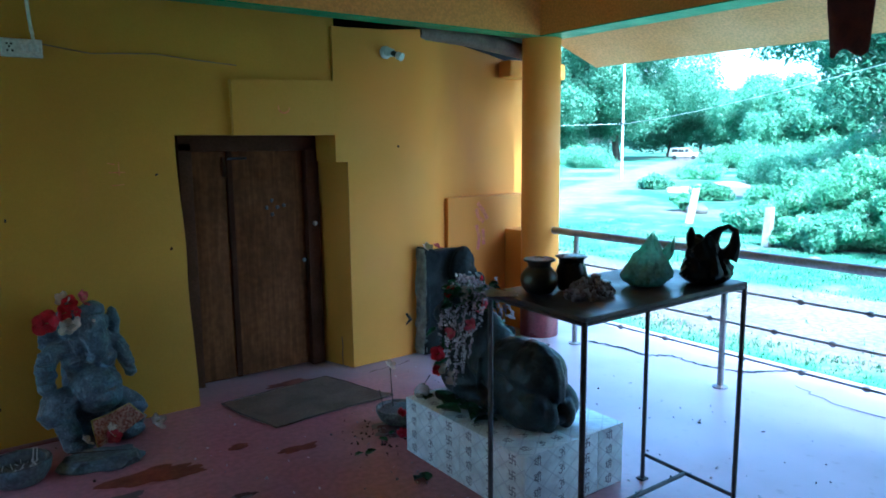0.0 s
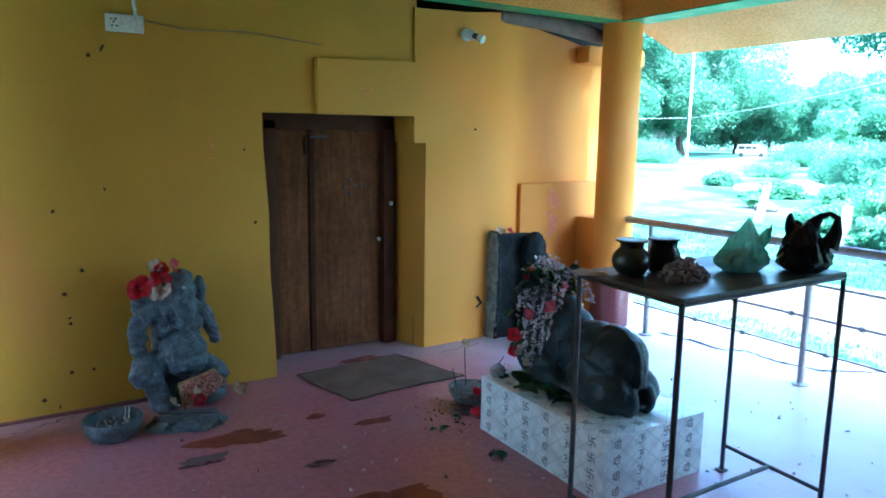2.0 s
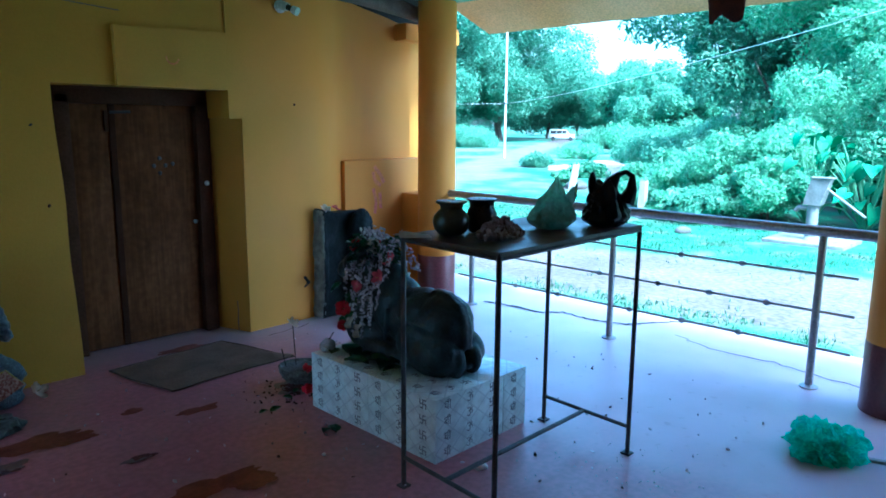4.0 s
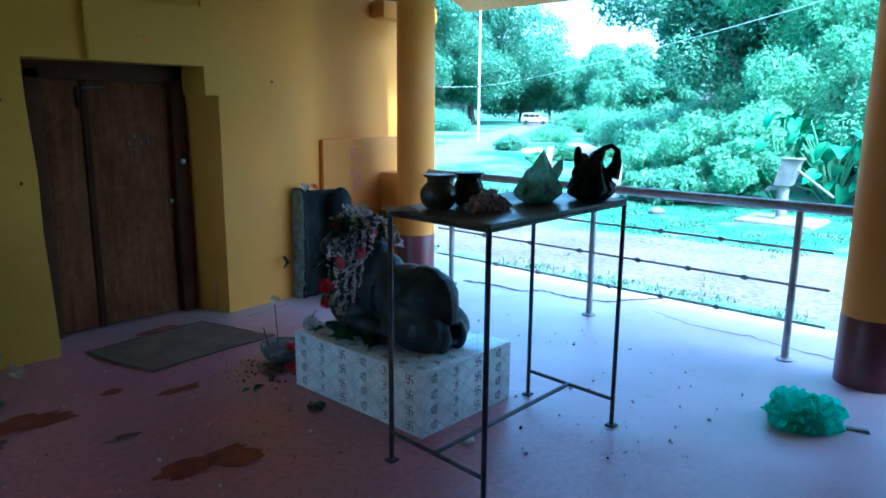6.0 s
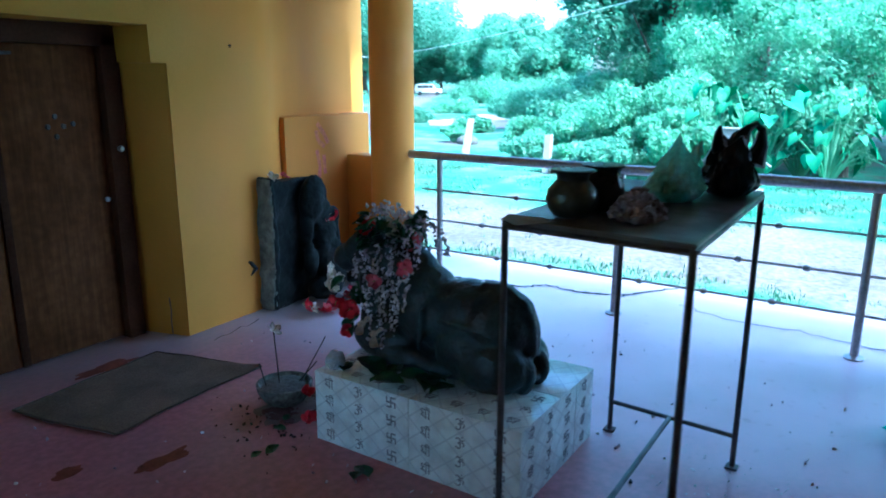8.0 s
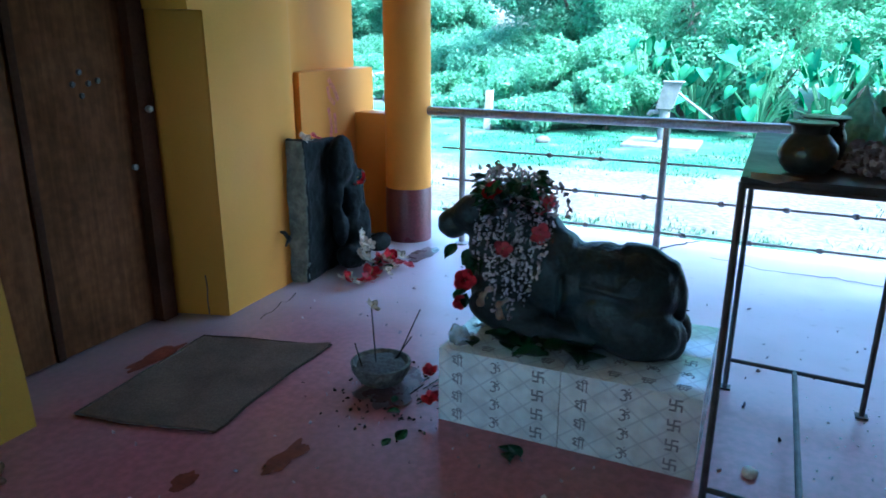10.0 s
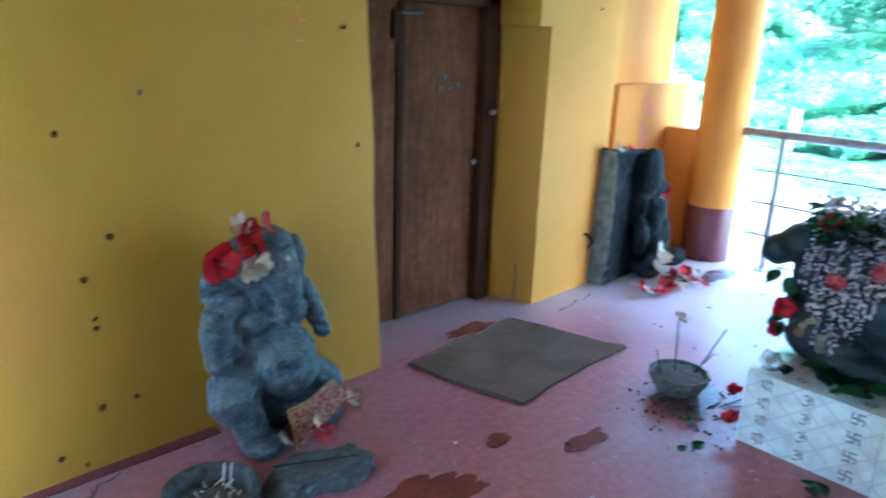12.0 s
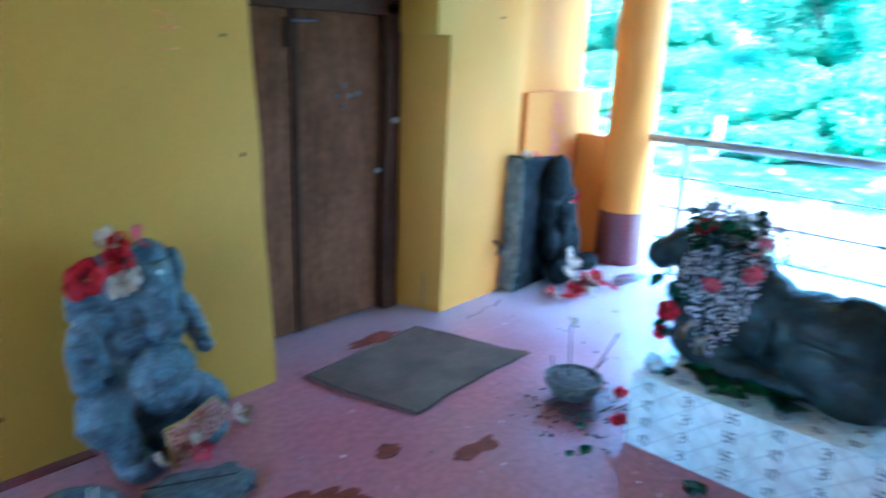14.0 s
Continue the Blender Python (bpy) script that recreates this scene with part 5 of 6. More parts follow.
for at, r, c, tilt, turn, s, w in (((1.0, 4.25, 0.04), 0.055, "cream", 60, 30, 8, "lying on the floor by the stone figure"), ((0.60, 4.085, 0.085), 0.045, "cream", 50, 80, 9, "lying on the offering slab"),
                                   ((0.735, 4.045, 0.09), 0.045, "pink", 60, 0, 10, "lying on the offering slab"), ((0.72, 4.07, 0.11), 0.055, "cream", 62, 60, 11, "lying on the offering slab"),
                                   ((3.09, 4.45, 0.845), 0.05, "cream", 30, 0, 12, "on top of the carved stele"), ((3.17, 4.44, 0.85), 0.04, "pink", 30, 50, 13, "on top of the carved stele"),
                                   ((3.50, 4.385, 0.56), 0.06, "red", 70, -10, 14, "tucked on the carved stele"), ((3.49, 4.38, 0.50), 0.05, "cream", 70, 20, 15, "tucked on the carved stele"),
                                   ((3.30, 4.17, 0.025), 0.07, "red", 20, 0, 16, "fallen before the carved stele"), ((3.20, 4.15, 0.03), 0.06, "pink", 35, 30, 17, "fallen before the carved stele"),
                                   ((3.12, 4.17, 0.03), 0.055, "cream", 30, 70, 18, "fallen before the carved stele"), ((3.62, 4.22, 0.03), 0.07, "red", 30, 10, 19, "fallen near the pillar"),
                                   ((3.55, 4.20, 0.03), 0.06, "cream", 25, 55, 20, "fallen near the pillar"), ((3.70, 4.18, 0.025), 0.05, "cream", 25, 5, 21, "fallen near the pillar"),
                                   ((3.55, 4.05, 0.025), 0.04, "pink", 25, 5, 22, "fallen near the pillar"), ((3.40, 4.28, 0.10), 0.06, "cream", 50, 45, 23, "at the foot of the carved stele"),
                                   ((3.35, 4.26, 0.17), 0.055, "cream", 60, 15, 24, "at the foot of the carved stele"), ((3.10, 4.22, 0.06), 0.05, "red", 60, 25, 25, "at the foot of the carved stele"),
                                   ((1.985, 3.135, 0.09), 0.036, "red", 80, 120, 26, "stuck beside the tiled plinth"), ((1.99, 3.14, 0.20), 0.034, "red", 80, 120, 27, "stuck beside the tiled plinth"),
                                   ((2.24, 3.00, 0.86), 0.04, "red", 75, -70, 28, "in the bull's garland"), ((2.21, 2.80, 0.72), 0.042, "pink", 75, -80, 29, "in the bull's garland"),
                                   ((2.22, 3.10, 0.50), 0.045, "red", 80, -60, 30, "in the bull's garland"), ((2.20, 3.0, 0.45), 0.045, "cream", 80, -60, 31, "in the bull's garland"),
                                   ((2.18, 2.93, 0.66), 0.036, "pink", 80, -80, 32, "in the bull's garland"), ((2.26, 2.88, 0.86), 0.05, "cream", 60, -70, 33, "in the bull's garland"),
                                   ((2.19, 2.92, 0.42), 0.05, "cream", 80, -60, 34, "in the bull's garland"), ((2.23, 3.13, 0.40), 0.036, "red", 80, -50, 35, "in the bull's garland"),
                                   ((2.30, 2.80, 0.80), 0.055, "pink", 50, -120, 36, "in the bull's garland")):
    flower(at, r, c, tilt, turn, s, w)

rf = random.Random(77)
for k in range(16):
    x, y = 3.30 + rf.uniform(-0.16, 0.34), 4.20 + rf.uniform(-0.10, 0.10)
    flower((x, y, 0.022), rf.uniform(0.035, 0.055), ("cream", "red", "cream", "pink")[k % 4], rf.uniform(10, 45), rf.uniform(0, 180), 100 + k, "heaped before the carved stele")
for k in range(5):
    flower((3.40 + rf.uniform(-0.05, 0.06), 4.27 + rf.uniform(-0.01, 0.02), 0.09 + 0.035 * k), rf.uniform(0.035, 0.05), "cream", rf.uniform(40, 70), rf.uniform(-30, 60), 130 + k, "leaning on the foot of the carved stele")

# garland of jasmine strings on the bull
garland = thing("garland", (2.30, 2.95, PH), "mauve-white jasmine garland hung over the bull's neck", "garland")


def strand(pts, size, seed):
    rng = np.random.default_rng(seed)
    out = []
    pts = [Vector(p) for p in pts]
    for a, b in zip(pts, pts[1:]):
        n = max(2, int((b - a).length / 0.011))
        for k in range(n):
            out.append(a.lerp(b, k / n) + Vector(rng.normal(0, 0.005, 3)))
    ob = petals("strand", [tuple(p - Vector((2.30, 2.95, PH))) for p in out], size, m_jasmine, seed, "", "")
    ob.parent = garland
    tagged(ob, kind="stuff")
    return ob


for k in range(13):
    y = 2.765 + 0.023 * k
    top = 0.80 + 0.05 * math.sin((y - 2.75) * 7)
    low = (0.62, 0.55, 0.50, 0.44, 0.40, 0.36, 0.30, 0.33, 0.40, 0.46, 0.52, 0.58, 0.62)[k]
    xo = 0.012 * math.sin(k * 2.1)
    strand([(2.33, y + 0.01, top + 0.08), (2.25, y, top + 0.03), (2.245 + xo, y, top - 0.08), (2.195 + xo, y + 0.01, 0.5 * (top + low)), (2.185 + xo, y + 0.012, low)], 0.009, 70 + k)
    if k % 3:
        strand([(2.238 - xo, y + 0.014, top - 0.04), (2.232 - xo, y + 0.012, top - 0.1), (2.19 - xo, y + 0.018, 0.45 * top + 0.55 * low)], 0.009, 170 + k)
    if k % 2 == 0:
        strand([(2.33, y + 0.01, top + 0.08), (2.41, y, top + 0.03), (2.45, y, top - 0.08), (2.47, y, 0.5 * (top + low) + 0.06)], 0.0105, 90 + k)


def leaf_mesh():
    bm = bmesh.new()
    rows = []
    for i in range(7):
        u = i / 6
        half = 0.36 * math.sin(math.pi * u ** 0.8) + 0.01
        rows.append([bm.verts.new((u, half * s, 0.10 * abs(s) + 0.18 * u * (1 - u) * 2)) for s in (-1, 0, 1)])
    for a, b in zip(rows, rows[1:]):
        for k in range(2):
            bm.faces.new((a[k], b[k], b[k + 1], a[k + 1]))
    bmesh.ops.solidify(bm, geom=bm.faces[:], thickness=0.012)
    return mesh_of(bm, m_offleaf, 60)


leaf_me = leaf_mesh()
rnd = random.Random(8)
for x, y, z, s, n in ((2.11, 2.66, PH + 0.004, 0.125, 9), (2.08, 3.04, PH + 0.004, 0.07, 3), (1.90, 2.80, 0.006, 0.075, 3), (2.02, 3.30, 0.006, 0.05, 2), (1.75, 3.2, 0.006, 0.06, 2), (3.5, 4.24, 0.008, 0.08, 3)):
    for k in range(n):
        ob = new("leaf", leaf_me)
        ob.matrix_world = Matrix.Translation((x + rnd.uniform(-0.05, 0.05), y + rnd.uniform(-0.09, 0.09) * (n / 4), z + 0.004 * k)) @ Euler((radians(rnd.uniform(-12, 12)), radians(rnd.uniform(-14, 4)), rnd.uniform(0, 6.28))).to_matrix().to_4x4() @ Matrix.Scale(s * rnd.uniform(0.8, 1.15), 4)
        tagged(ob, "glossy green offering leaf " + ("on the plinth" if z > 0.2 else "dropped on the floor"), "leaf", "offering leaves")
for k in range(120):
    a = rnd.uniform(0, 6.28)
    ob = new("leaf", leaf_me)
    ob.matrix_world = Matrix.Translation((2.325 + 0.095 * math.cos(a), 2.955 + 0.1 * math.sin(a), 0.85 + rnd.uniform(-0.08, 0.05))) @ Euler((radians(rnd.uniform(-40, 40)), radians(rnd.uniform(-30, 40)), a)).to_matrix().to_4x4() @ Matrix.Scale(rnd.uniform(0.04, 0.066), 4)
    tagged(ob, "green leaf in the bull's flower crown", "leaf", "flower crown leaves")
crown_pts = [(2.33 + 0.10 * rng.normal() * 0.7, 2.96 + 0.10 * rng.normal() * 0.8, 0.90 + abs(rng.normal()) * 0.03 - 0.02) for _ in range(24)]
petals("flower_crown", crown_pts, 0.012, Mat("white_blossom", (0.7, 0.72, 0.68), None, 0.7, blotch=40), 6, "white blossoms heaped on the bull's head", "flowers")

for k in range(16):
    ob = new("leaf", leaf_me)
    ob.matrix_world = Matrix.Translation((2.24 + rnd.uniform(-0.03, 0.08), 3.10 + rnd.uniform(-0.05, 0.06), 0.42 + rnd.uniform(0, 0.24))) @ Euler((radians(rnd.uniform(-60, 60)), radians(rnd.uniform(40, 100)), rnd.uniform(0, 6.28))).to_matrix().to_4x4() @ Matrix.Scale(rnd.uniform(0.05, 0.08), 4)
    tagged(ob, "green leaf hanging in the bull's garland", "leaf", "garland leaves")
bm = bmesh.new()
ball(bm, (2.075, 3.06, PH + 0.03), (0.05, 0.04, 0.035), (0, 0, 20), 3)
for v in bm.verts:
    v.co += Vector((0.02, 0.02, 0.015)) * noise.noise(v.co * 32)
    v.co.z = max(PH + 0.002, v.co.z)
wrap = Mat("clear_wrap", (0.7, 0.75, 0.76), (0.6, 0.66, 0.68), 0.15, blotch=30)
film_over(wrap, 0.55, (0.9, 0.95, 0.95))
tagged(part("plastic_wrapper", bm, wrap, None, "", 20), "crumpled clear plastic wrapper on the plinth corner", "litter")

# ---- bowls and slab ----
ib = thing("incense_bowl", (2.16, 3.45, 0), "rough grey stone bowl of ash with incense sticks", "bowl")
part("bowl", lathe([(0.045, 0.0), (0.06, 0.006), (0.095, 0.03), (0.122, 0.075), (0.126, 0.105), (0.116, 0.108), (0.10, 0.085), (0.05, 0.07)], (2.16, 3.45, 0), 28), m_bowl, ib)
bm = bmesh.new()
ball(bm, (2.16, 3.45, 0.085), (0.106, 0.106, 0.024), (0, 0, 0), 3)
for v in bm.verts:
    v.co.z += 0.012 * noise.noise(v.co * 45)
part("ash", bm, m_ash, ib, "pale grey incense ash")
for x, y, dx, dy, h in ((2.14, 3.46, -0.01, 0.01, 0.27), (2.21, 3.41, 0.12, -0.06, 0.21), (2.19, 3.42, 0.10, -0.05, 0.10), (2.10, 3.50, -0.01, 0.03, 0.12)):
    part("incense_stick", tube([(x, y, 0.08), (x + dx, y + dy, 0.08 + h)], 0.0028, 5), m_dark, ib)
flower((2.13, 3.47, 0.355), 0.042, "cream", 40, 20, 40, "stuck on an incense stick")

bw = thing("stone_bowl", (0.283, 3.975, 0), "dark stone bowl with spent incense at the statue's feet", "bowl")
part("bowl", lathe([(0.085, 0.0), (0.108, 0.006), (0.138, 0.05), (0.148, 0.096), (0.145, 0.108), (0.135, 0.112), (0.122, 0.106), (0.11, 0.06), (0.05, 0.045)], (0.283, 3.975, 0), 32), m_bowl2, bw)
bm = bmesh.new()
ball(bm, (0.283, 3.975, 0.05), (0.10, 0.10, 0.012), (0, 0, 0), 3)
part("ash", bm, m_ash, bw, "grey ash")
rn = random.Random(3)
for k in range(34):
    a, r = rn.uniform(0, 6.28), 0.085 * math.sqrt(rn.random())
    b, ln = rn.uniform(0, 6.28), rn.uniform(0.02, 0.05)
    x, y = 0.283 + r * math.cos(a), 3.975 + r * math.sin(a)
    part("burnt_stick", tube([(x, y, 0.06), (x + ln * math.cos(b) * 0.6, y + ln * math.sin(b) * 0.6, 0.068 + rn.uniform(0, 0.02))], 0.0022, 4), m_paper if k % 3 else m_dark, bw)
for x, y, h in ((0.345, 4.03, 0.135), (0.36, 4.01, 0.14)):
    part("incense_stick", tube([(x, y, 0.05), (x + 0.01, y, h)], 0.0028, 5), m_paper, bw)

bm = bmesh.new()
bmesh.ops.create_icosphere(bm, subdivisions=4, radius=1)
for v in bm.verts:
    p = v.co.copy()
    k = 1 + 0.28 * noise.noise(p * 1.6 + Vector((5, 0, 0))) + 0.1 * noise.cell(p * 2.5)
    v.co = Vector((0.648 + 0.178 * p.x * k, 3.92 + 0.095 * p.y * k - 0.22 * (0.178 * p.x), max(0.001, 0.032 + 0.045 * max(-1, min(0.72, p.z * 1.9)) + 0.007 * noise.noise(p * 5))))
slab = part("offering_slab", bm, m_bowl2, None, "", 30)
tagged(slab, "flat worn grinding stone before the statue", "stone")
tagged(part("incense_stick", tube([(0.50, 3.99, 0.078), (0.76, 3.87, 0.073)], 0.003, 5), m_dark), "burnt incense stick lying on the stone", "incense")
# cloth at the statue's lap
bm = bmesh.new()
pts = [(0.64, 4.115, 0.18), (0.72, 4.10, 0.20), (0.835, 4.13, 0.23), (0.92, 4.155, 0.125), (0.85, 4.13, 0.10), (0.75, 4.105, 0.06), (0.655, 4.085, 0.03)]
top = [bm.verts.new((x, y, z)) for x, y, z in pts]
bm.faces.new(top)
bmesh.ops.triangulate(bm, faces=bm.faces[:])
bmesh.ops.subdivide_edges(bm, edges=bm.edges[:], cuts=4, use_grid_fill=True)
for v in bm.verts:
    v.co.y += 0.012 * noise.noise(v.co * 30)
bmesh.ops.solidify(bm, geom=bm.faces[:], thickness=0.003)
cloth = thing("offering_cloth", (0.79, 4.12, 0.03), "small red and gold brocade cloth on the statue's lap", "cloth")
part("weave", bm, m_foil, cloth)
part("border", tube([pts[0], pts[1], pts[2], pts[3]], 0.004, 6), m_gold, cloth, "gold edging")
part("border", tube([pts[0], pts[6]], 0.004, 6), m_gold, cloth, "gold edging")
bm = bmesh.new()
ball(bm, (0.706, 4.203, 0.705), (0.011, 0.008, 0.011), (0, 0, 0), 2)
tagged(part("forehead_mark", bm, m_white), "white dot stuck on the statue's forehead", "mark")
# stones beside the parapet
for k, (x, y, s) in enumerate(((3.86, 4.44, 0.10), (3.72, 4.55, 0.12))):
    bm = bmesh.new()
    ball(bm, (x, y, s * 0.5), (s * 1.1, s * 0.8, s * 0.6), (0, 0, 40 * k), 3)
    for v in bm.verts:
        v.co.z = max(0.001, v.co.z + 0.02 * noise.noise(v.co * 9))
    tagged(part("stone", bm, m_stele), "small dark rounded stone in the corner", "stone", "corner stones")

# ---- floor marks ----
MARKS = ((0.82, 3.64, 0.26, 0.10, 1, 0), (0.95, 3.57, 0.16, 0.07, 2, 0), (1.55, 3.48, 0.15, 0.05, 3, 0), (1.29, 3.70, 0.07, 0.045, 4, 0), (1.22, 2.70, 0.24, 0.08, 5, 0), (1.36, 2.62, 0.12, 0.09, 6, 0),
         (1.93, 4.50, 0.20, 0.06, 7, 0), (1.10, 3.15, 0.10, 0.04, 8, 1), (0.62, 3.45, 0.16, 0.07, 9, 1), (3.86, 4.10, 0.24, 0.09, 10, 1), (2.15, 3.39, 0.24, 0.15, 13, 1))
for x, y, rx, ry, s, wet in MARKS:
    structure("floor_stain", patch((x, y), rx * 0.8, ry * 0.8, s * 3.7, 90, 0.5, 0.003 + 0.0004 * s), m_wet if wet else m_stain, "wet patch on the floor" if wet else "rust-red stain on the floor")


def crack(pts, w, seed, name="floor_crack"):
    bm = bmesh.new()
    fine = []
    for a, b in zip(pts, pts[1:]):
        n = 7
        fine += [Vector(a).lerp(Vector(b), k / n) for k in range(n)]
    fine.append(Vector(pts[-1]))
    prev = None
    for k, p in enumerate(fine):
        d = Vector((noise.noise(Vector((k * 0.9, seed, 0))), noise.noise(Vector((k * 0.9, seed, 5))), 0)) * 0.05
        d2 = (fine[min(k + 1, len(fine) - 1)] - fine[max(k - 1, 0)]).normalized()
        side = Vector((-d2.y, d2.x, 0)) * w * (0.5 + abs(noise.noise(Vector((k * 0.6, seed, 9)))) * 1.6)
        q = p + d
        cur = (bm.verts.new((q.x - side.x, q.y - side.y, 0.004)), bm.verts.new((q.x + side.x, q.y + side.y, 0.004)))
        if prev:
            bm.faces.new((prev[0], cur[0], cur[1], prev[1]))
        prev = cur
    return structure(name, bm, m_crack, "dark crack running through the cement floor")


crack([(4.35, 3.95, 0), (4.42, 3.62, 0), (4.40, 3.4, 0), (4.55, 3.28, 0), (4.52, 3.0, 0), (4.60, 2.72, 0), (4.82, 2.6, 0), (5.0, 2.45, 0)], 0.016, 1)
crack([(4.62, 2.35, 0), (4.48, 2.0, 0), (4.50, 1.62, 0), (4.42, 1.25, 0), (4.47, 0.8, 0)], 0.007, 2)
crack([(-0.30, 4.17, 0), (-0.12, 4.25, 0), (0.02, 4.33, 0), (0.15, 4.38, 0)], 0.004, 3)
crack([(2.5, 4.36, 0), (2.9, 4.42, 0)], 0.004, 4)
scatter = []
for k in range(260):
    x, y = rng.uniform(0.4, 3.9), rng.uniform(1.2, 4.3)
    if 1.98 < x < 2.67 and 2.15 < y < 3.13:
        continue
    scatter.append((x, y, 0.004))
petals("fallen_petals", scatter[:170], 0.0095, m_jasmine, 21, "tiny fallen blossoms scattered over the floor", "petals", 0.6)
petals("floor_litter", scatter[170:205], 0.010, m_crack, 22, "dark crumbs and leaf bits scattered over the floor", "litter", 0.5)
rice = [(2.55 + rng.normal() * 0.16, 1.55 + rng.normal() * 0.16, 0.003) for _ in range(70)]
petals("rice_grains", rice, 0.0045, m_white, 23, "white rice grains spilt under the table", "grains", 0.7)
ashes = [(2.10 + rng.normal() * 0.16, 3.36 + rng.normal() * 0.12, 0.003) for _ in range(160)]
petals("spilt_ash", ashes, 0.009, m_dark, 24, "burnt ash and stick ends round the bowl", "ash", 0.4)
for k in range(9):
    x, y, a = 2.12 + rn.uniform(-0.15, 0.12), 3.28 + rn.uniform(-0.08, 0.16), rn.uniform(-0.6, 0.5)
    tagged(part("stick_end", tube([(x, y, 0.005), (x + 0.14 * math.cos(a), y + 0.14 * math.sin(a), 0.006)], 0.003, 5), m_dark), "burnt incense stick end on the floor", "incense", "burnt stick ends")
bm = bmesh.new()
ball(bm, (2.122, 2.012, 0.010), (0.035, 0.03, 0.014), (0, 0, 20), 3)
for v in bm.verts:
    v.co += Vector((0.012, 0.012, 0.006)) * noise.noise(v.co * 30)
    v.co.z = max(0.002, v.co.z)
tagged(part("plastic_wrapper", bm, m_white), "crumpled clear-white plastic wrapper on the floor", "litter")

# ---- on the wall ----
sw = thing("socket_box", (0.52, 4.515, 2.165), "white electrical socket box on the yellow wall", "socket")
part("box", block(0.425, 0.62, 4.505, 4.535, 2.115, 2.21, 0.006), m_white, sw)
part("face_plate", block(0.432, 0.613, 4.498, 4.504, 2.122, 2.203, 0.003), m_paper, sw)
for x, z in ((0.455, 2.18), (0.475, 2.18), (0.465, 2.165), (0.455, 2.145), (0.478, 2.145)):
    part("pin_hole", block(x - 0.005, x + 0.005, 4.4955, 4.4975, z - 0.005, z + 0.005), m_black, sw)
for x in (0.53, 0.56, 0.59):
    part("switch", block(x - 0.01, x + 0.01, 4.492, 4.4975, 2.145, 2.18, 0.002), m_white, sw)
cable = part("wall_cable", tube([(0.62, 4.52, 2.19), (0.75, 4.515, 2.17), (0.86, 4.515, 2.155), (1.0, 4.515, 2.165), (1.2, 4.515, 2.175), (1.45, 4.53, 2.155), (1.7, 4.545, 2.14)], 0.003, 6), m_wire, None)
tagged(cable, "thin dusty cable stapled along the wall", "cable")
cable = part("wall_cable", tube([(0.58, 4.51, 2.21), (0.57, 4.505, 2.3), (0.56, 4.49, 2.45)], 0.009, 6), m_white, None)
tagged(cable, "white cable conduit rising from the socket", "cable")
lamp = thing("lamp_holder", (2.80, 4.50, 2.29), "white angled bulb holder without bulb on the wall", "lamp holder")
part("base", lathe([(0.045, 0), (0.045, 0.012), (0.03, 0.02)], (0, 0, 0), 18), m_white, lamp, world_space=False).matrix_local = pose(0, 0.035, 0, 90, 0, 0)
part("cap", tube([(2.80, 4.51, 2.295), (2.815, 4.46, 2.28)], [0.034, 0.028], 14), m_white, lamp)
part("socket", tube([(2.815, 4.46, 2.28), (2.83, 4.42, 2.262)], [0.02, 0.018], 12), m_black, lamp)
part("rim", tube([(2.83, 4.42, 2.262), (2.845, 4.385, 2.245)], [0.026, 0.03], 14), m_white, lamp)
lg = tube([(3.15, 4.62, 2.47), (3.6, 4.62, 2.46), (4.0, 4.60, 2.42), (4.22, 4.59, 2.385)], [0.05, 0.06, 0.065, 0.06], 14)
for v in lg.verts:
    v.co += v.normal * 0.006 + Vector((0, 0.008, 0.008)) * noise.noise(v.co * 8)
tagged(part("roof_log", lg, m_log), "weathered grey roof log resting on the old wall", "log")


def scrawl(name, lines, y, w, material, label):
    bm = bmesh.new()
    for pts in lines:
        for (ax, az), (bx, bz2) in zip(pts, pts[1:]):
            dx, dz = bx - ax, bz2 - az
            ln = math.hypot(dx, dz) or 1
            ox, oz = -dz / ln * w / 2, dx / ln * w / 2
            q = [bm.verts.new((px2, y, pz)) for px2, pz in ((ax + ox, az + oz), (ax - ox, az - oz), (bx - ox, bz2 - oz), (bx + ox, bz2 + oz))]
            bm.faces.new(q)
    return tagged(part(name, bm, material), label, "wall mark", "painted marks")


m_scrawl = Mat("faded_red_paint", (0.62, 0.17, 0.05), (0.66, 0.3, 0.08), 0.8, blotch=25)
m_pinkpaint = Mat("pink_powder", (0.62, 0.17, 0.16), (0.72, 0.3, 0.1), 0.9, blotch=14)
scrawl("wall_mark", [arc(1.98, 1.885, 0.04, 170, 350, 8)], 4.478, 0.011, m_scrawl, "faded red curved mark on the lintel")
scrawl("wall_mark", [[(0.89, 1.545), (0.93, 1.535)], [(0.895, 1.49), (0.985, 1.49)], [(0.95, 1.55), (0.95, 1.47)]], 4.487, 0.007, m_scrawl, "faded red scratched mark on the wall")
scrawl("wall_mark", [[(0.905, 1.415), (0.975, 1.42)]], 4.483, 0.006, m_scrawl, "faded red scratched line on the wall")
scrawl("wall_mark", [[(3.86, 1.13), (3.93, 1.05), (3.97, 0.98)], [(3.85, 1.08), (3.87, 1.0), (3.93, 0.96)], [(3.85, 0.94), (3.88, 0.82), (3.86, 0.72)], [(3.92, 0.9), (3.93, 0.76)]], 4.795, 0.036, m_pinkpaint, "pink powder smear on the low wall")
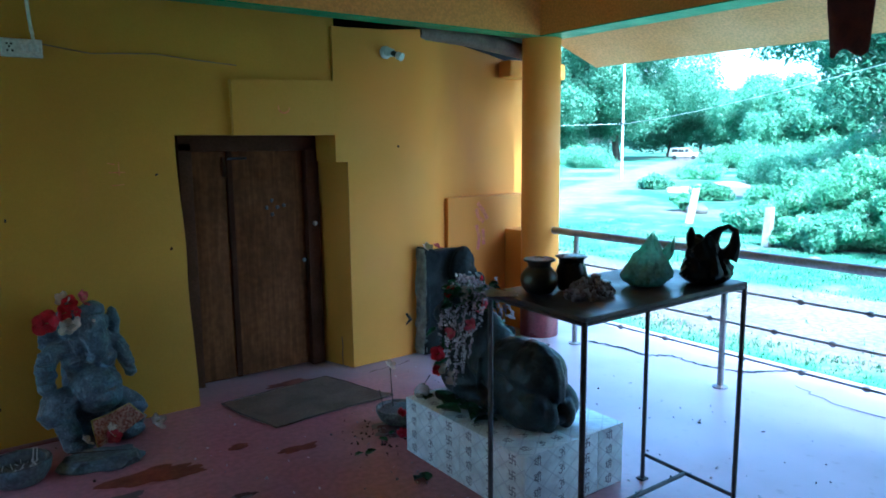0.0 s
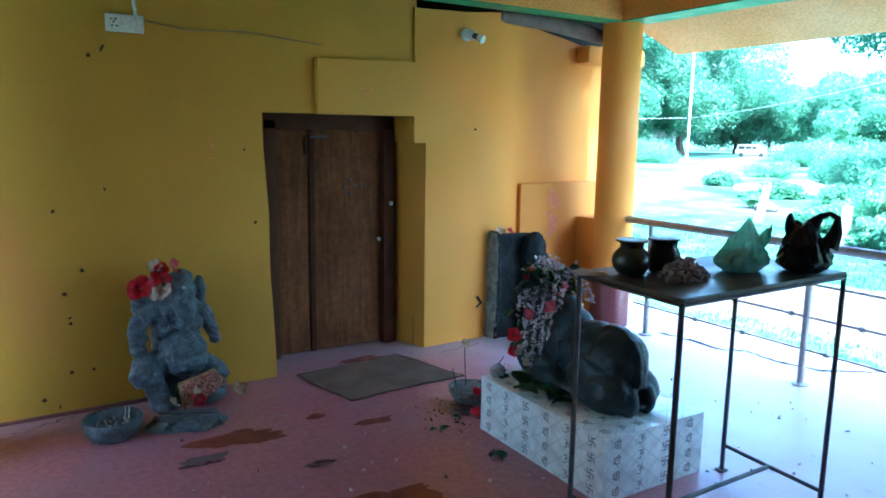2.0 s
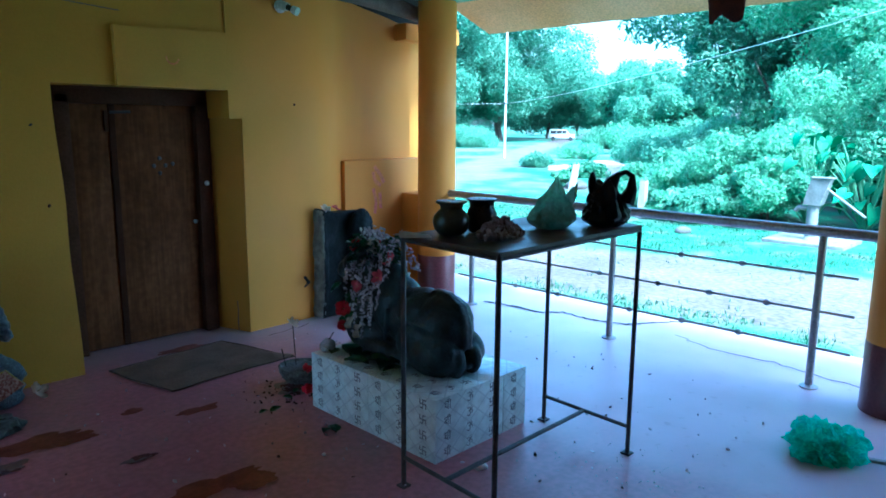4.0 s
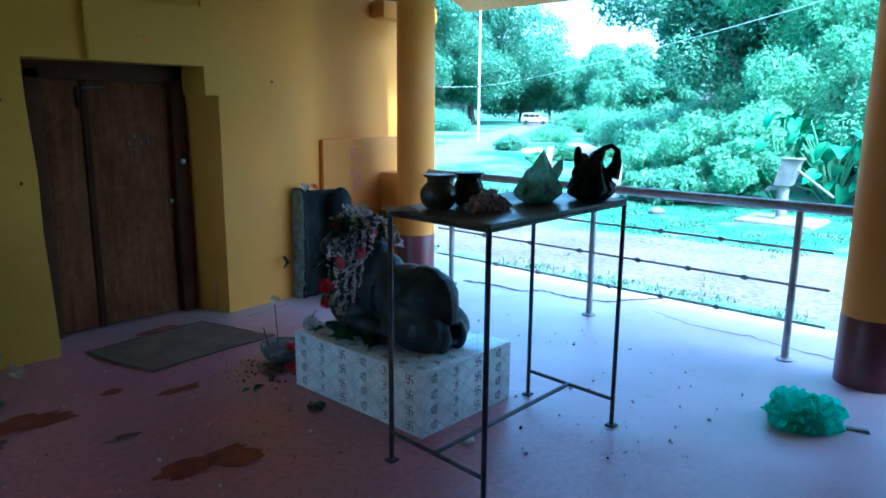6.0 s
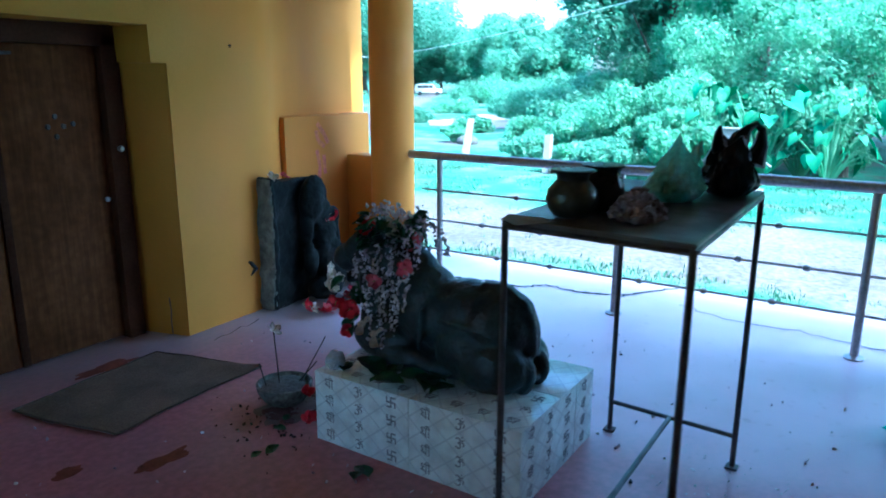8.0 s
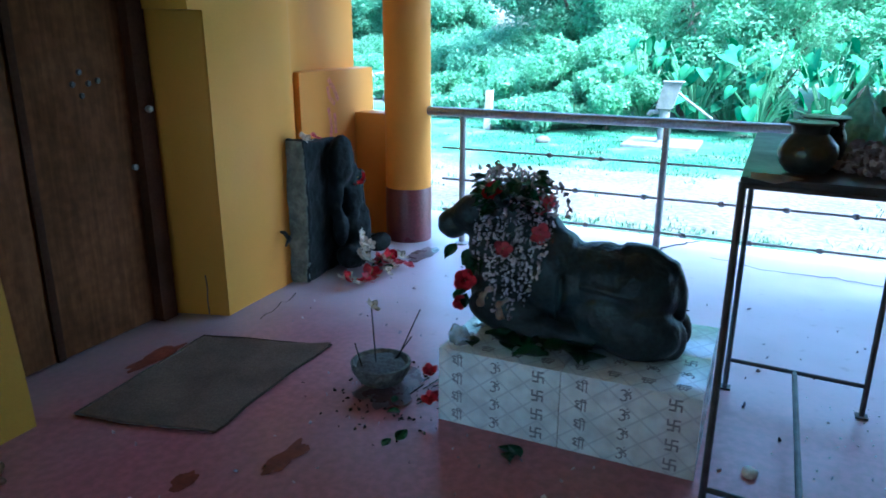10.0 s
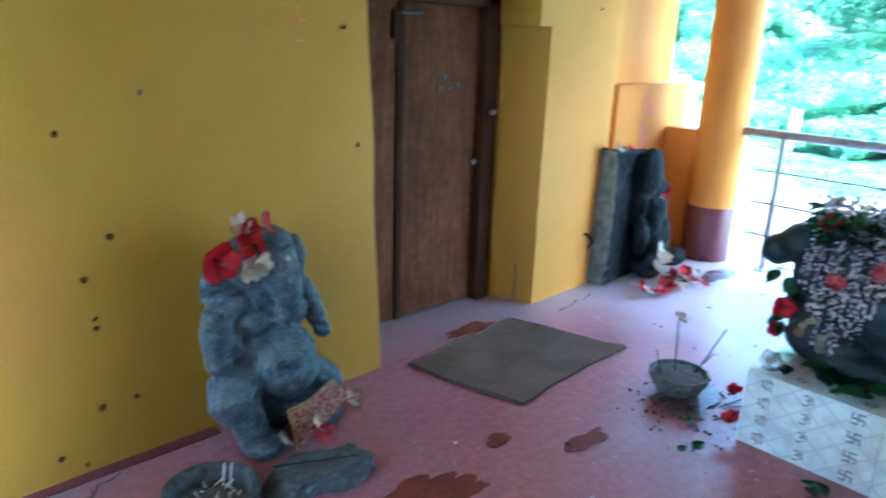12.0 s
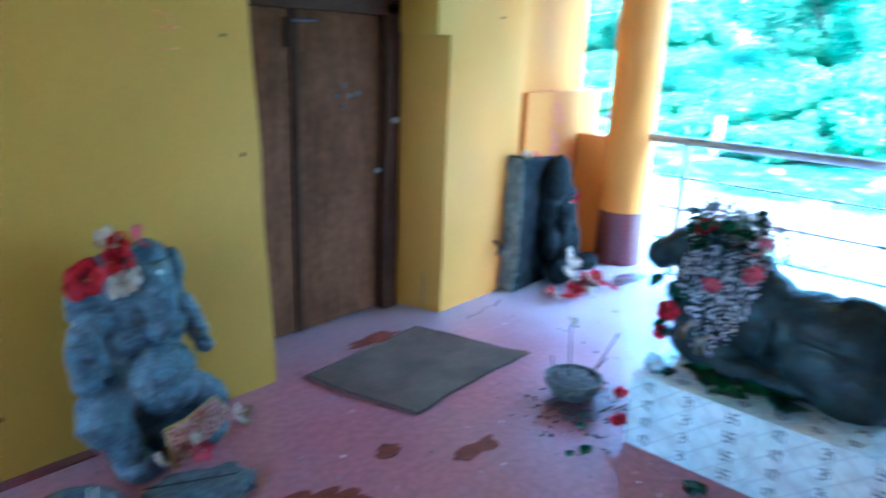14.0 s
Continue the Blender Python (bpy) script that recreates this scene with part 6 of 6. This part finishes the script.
for k, (x, z) in enumerate(((0.366, 1.25), (0.103, 1.136), (0.223, 0.802), (0.147, 0.54), (0.148, 0.508), (0.135, 0.23), (-0.265, 0.654), (0.247, 0.232), (-0.008, 0.094), (0.065, 0.043),
                             (1.211, 1.019), (0.129, 0.676), (1.16, 1.47), (2.9, 1.62), (0.33, 1.98))):
    bm = bmesh.new()
    yy = 4.435 + 0.045 * z if x < 2 else 4.54
    ball(bm, (x, yy, z), (0.006 + 0.003 * (k % 3), 0.003, 0.011), (0, 20 * k, 0), 2)
    tagged(part("plaster_chip", bm, m_frame if k % 3 else m_crack), "small dark chip in the wall plaster", "chip", "plaster chips")
nail = part("wall_hook", tube([(0.40, 4.52, 2.03), (0.40, 4.47, 2.03), (0.385, 4.465, 2.0)], 0.006, 6), m_dark)
tagged(nail, "bent dark iron hook in the wall", "hook")
nail = part("wall_hook", tube([(2.96, 4.56, 0.33), (2.93, 4.51, 0.34), (2.95, 4.49, 0.30), (2.90, 4.48, 0.27)], [0.008, 0.012, 0.015, 0.005], 6), m_dark)
tagged(nail, "small dark broken iron hook low on the wall", "hook")
plug = thing("hanging_plug", (-0.36, 3.87, 1.12), "white plug hanging from two thin wires on the pillar", "plug")
part("wire", tube([(-0.33, 3.93, 1.62), (-0.315, 3.91, 1.45), (-0.285, 3.88, 1.33), (-0.27, 3.87, 1.24), (-0.29, 3.87, 1.13)], 0.003, 5), m_wire, plug)
part("wire", tube([(-0.33, 3.93, 1.62), (-0.305, 3.90, 1.42), (-0.265, 3.87, 1.32), (-0.26, 3.865, 1.22), (-0.29, 3.87, 1.13)], 0.003, 5), m_wire, plug)
part("plug", block(-0.302, -0.278, 3.858, 3.88, 1.095, 1.13, 0.005), m_paper, plug)
# cloth rag hanging from the rail-side beam
bm = bmesh.new()
rows = []
for i in range(13):
    u = i / 12
    rows.append([bm.verts.new((4.03 + 0.03 * math.sin(5 * w2 + 2 * u) + 0.012 * noise.noise(Vector((w2 * 3, u * 4, 2))), 1.78 + 0.24 * w2 * (1 - 0.2 * u) + 0.03 * u, 2.475 - 0.39 * u - 0.02 * math.sin(9 * w2) * u)) for w2 in (k / 14 for k in range(15))])
for a, b2 in zip(rows, rows[1:]):
    for k in range(14):
        bm.faces.new((a[k], a[k + 1], b2[k + 1], b2[k]))
bmesh.ops.solidify(bm, geom=bm.faces[:], thickness=0.01)
rag = part("hanging_rag", bm, Mat("maroon_cloth", (0.13, 0.035, 0.03), (0.08, 0.03, 0.03), 0.95, blotch=16, grain=150, bump=0.5), None, "", 60)
tagged(rag, "dark maroon rag hanging from the rail-side beam", "rag")
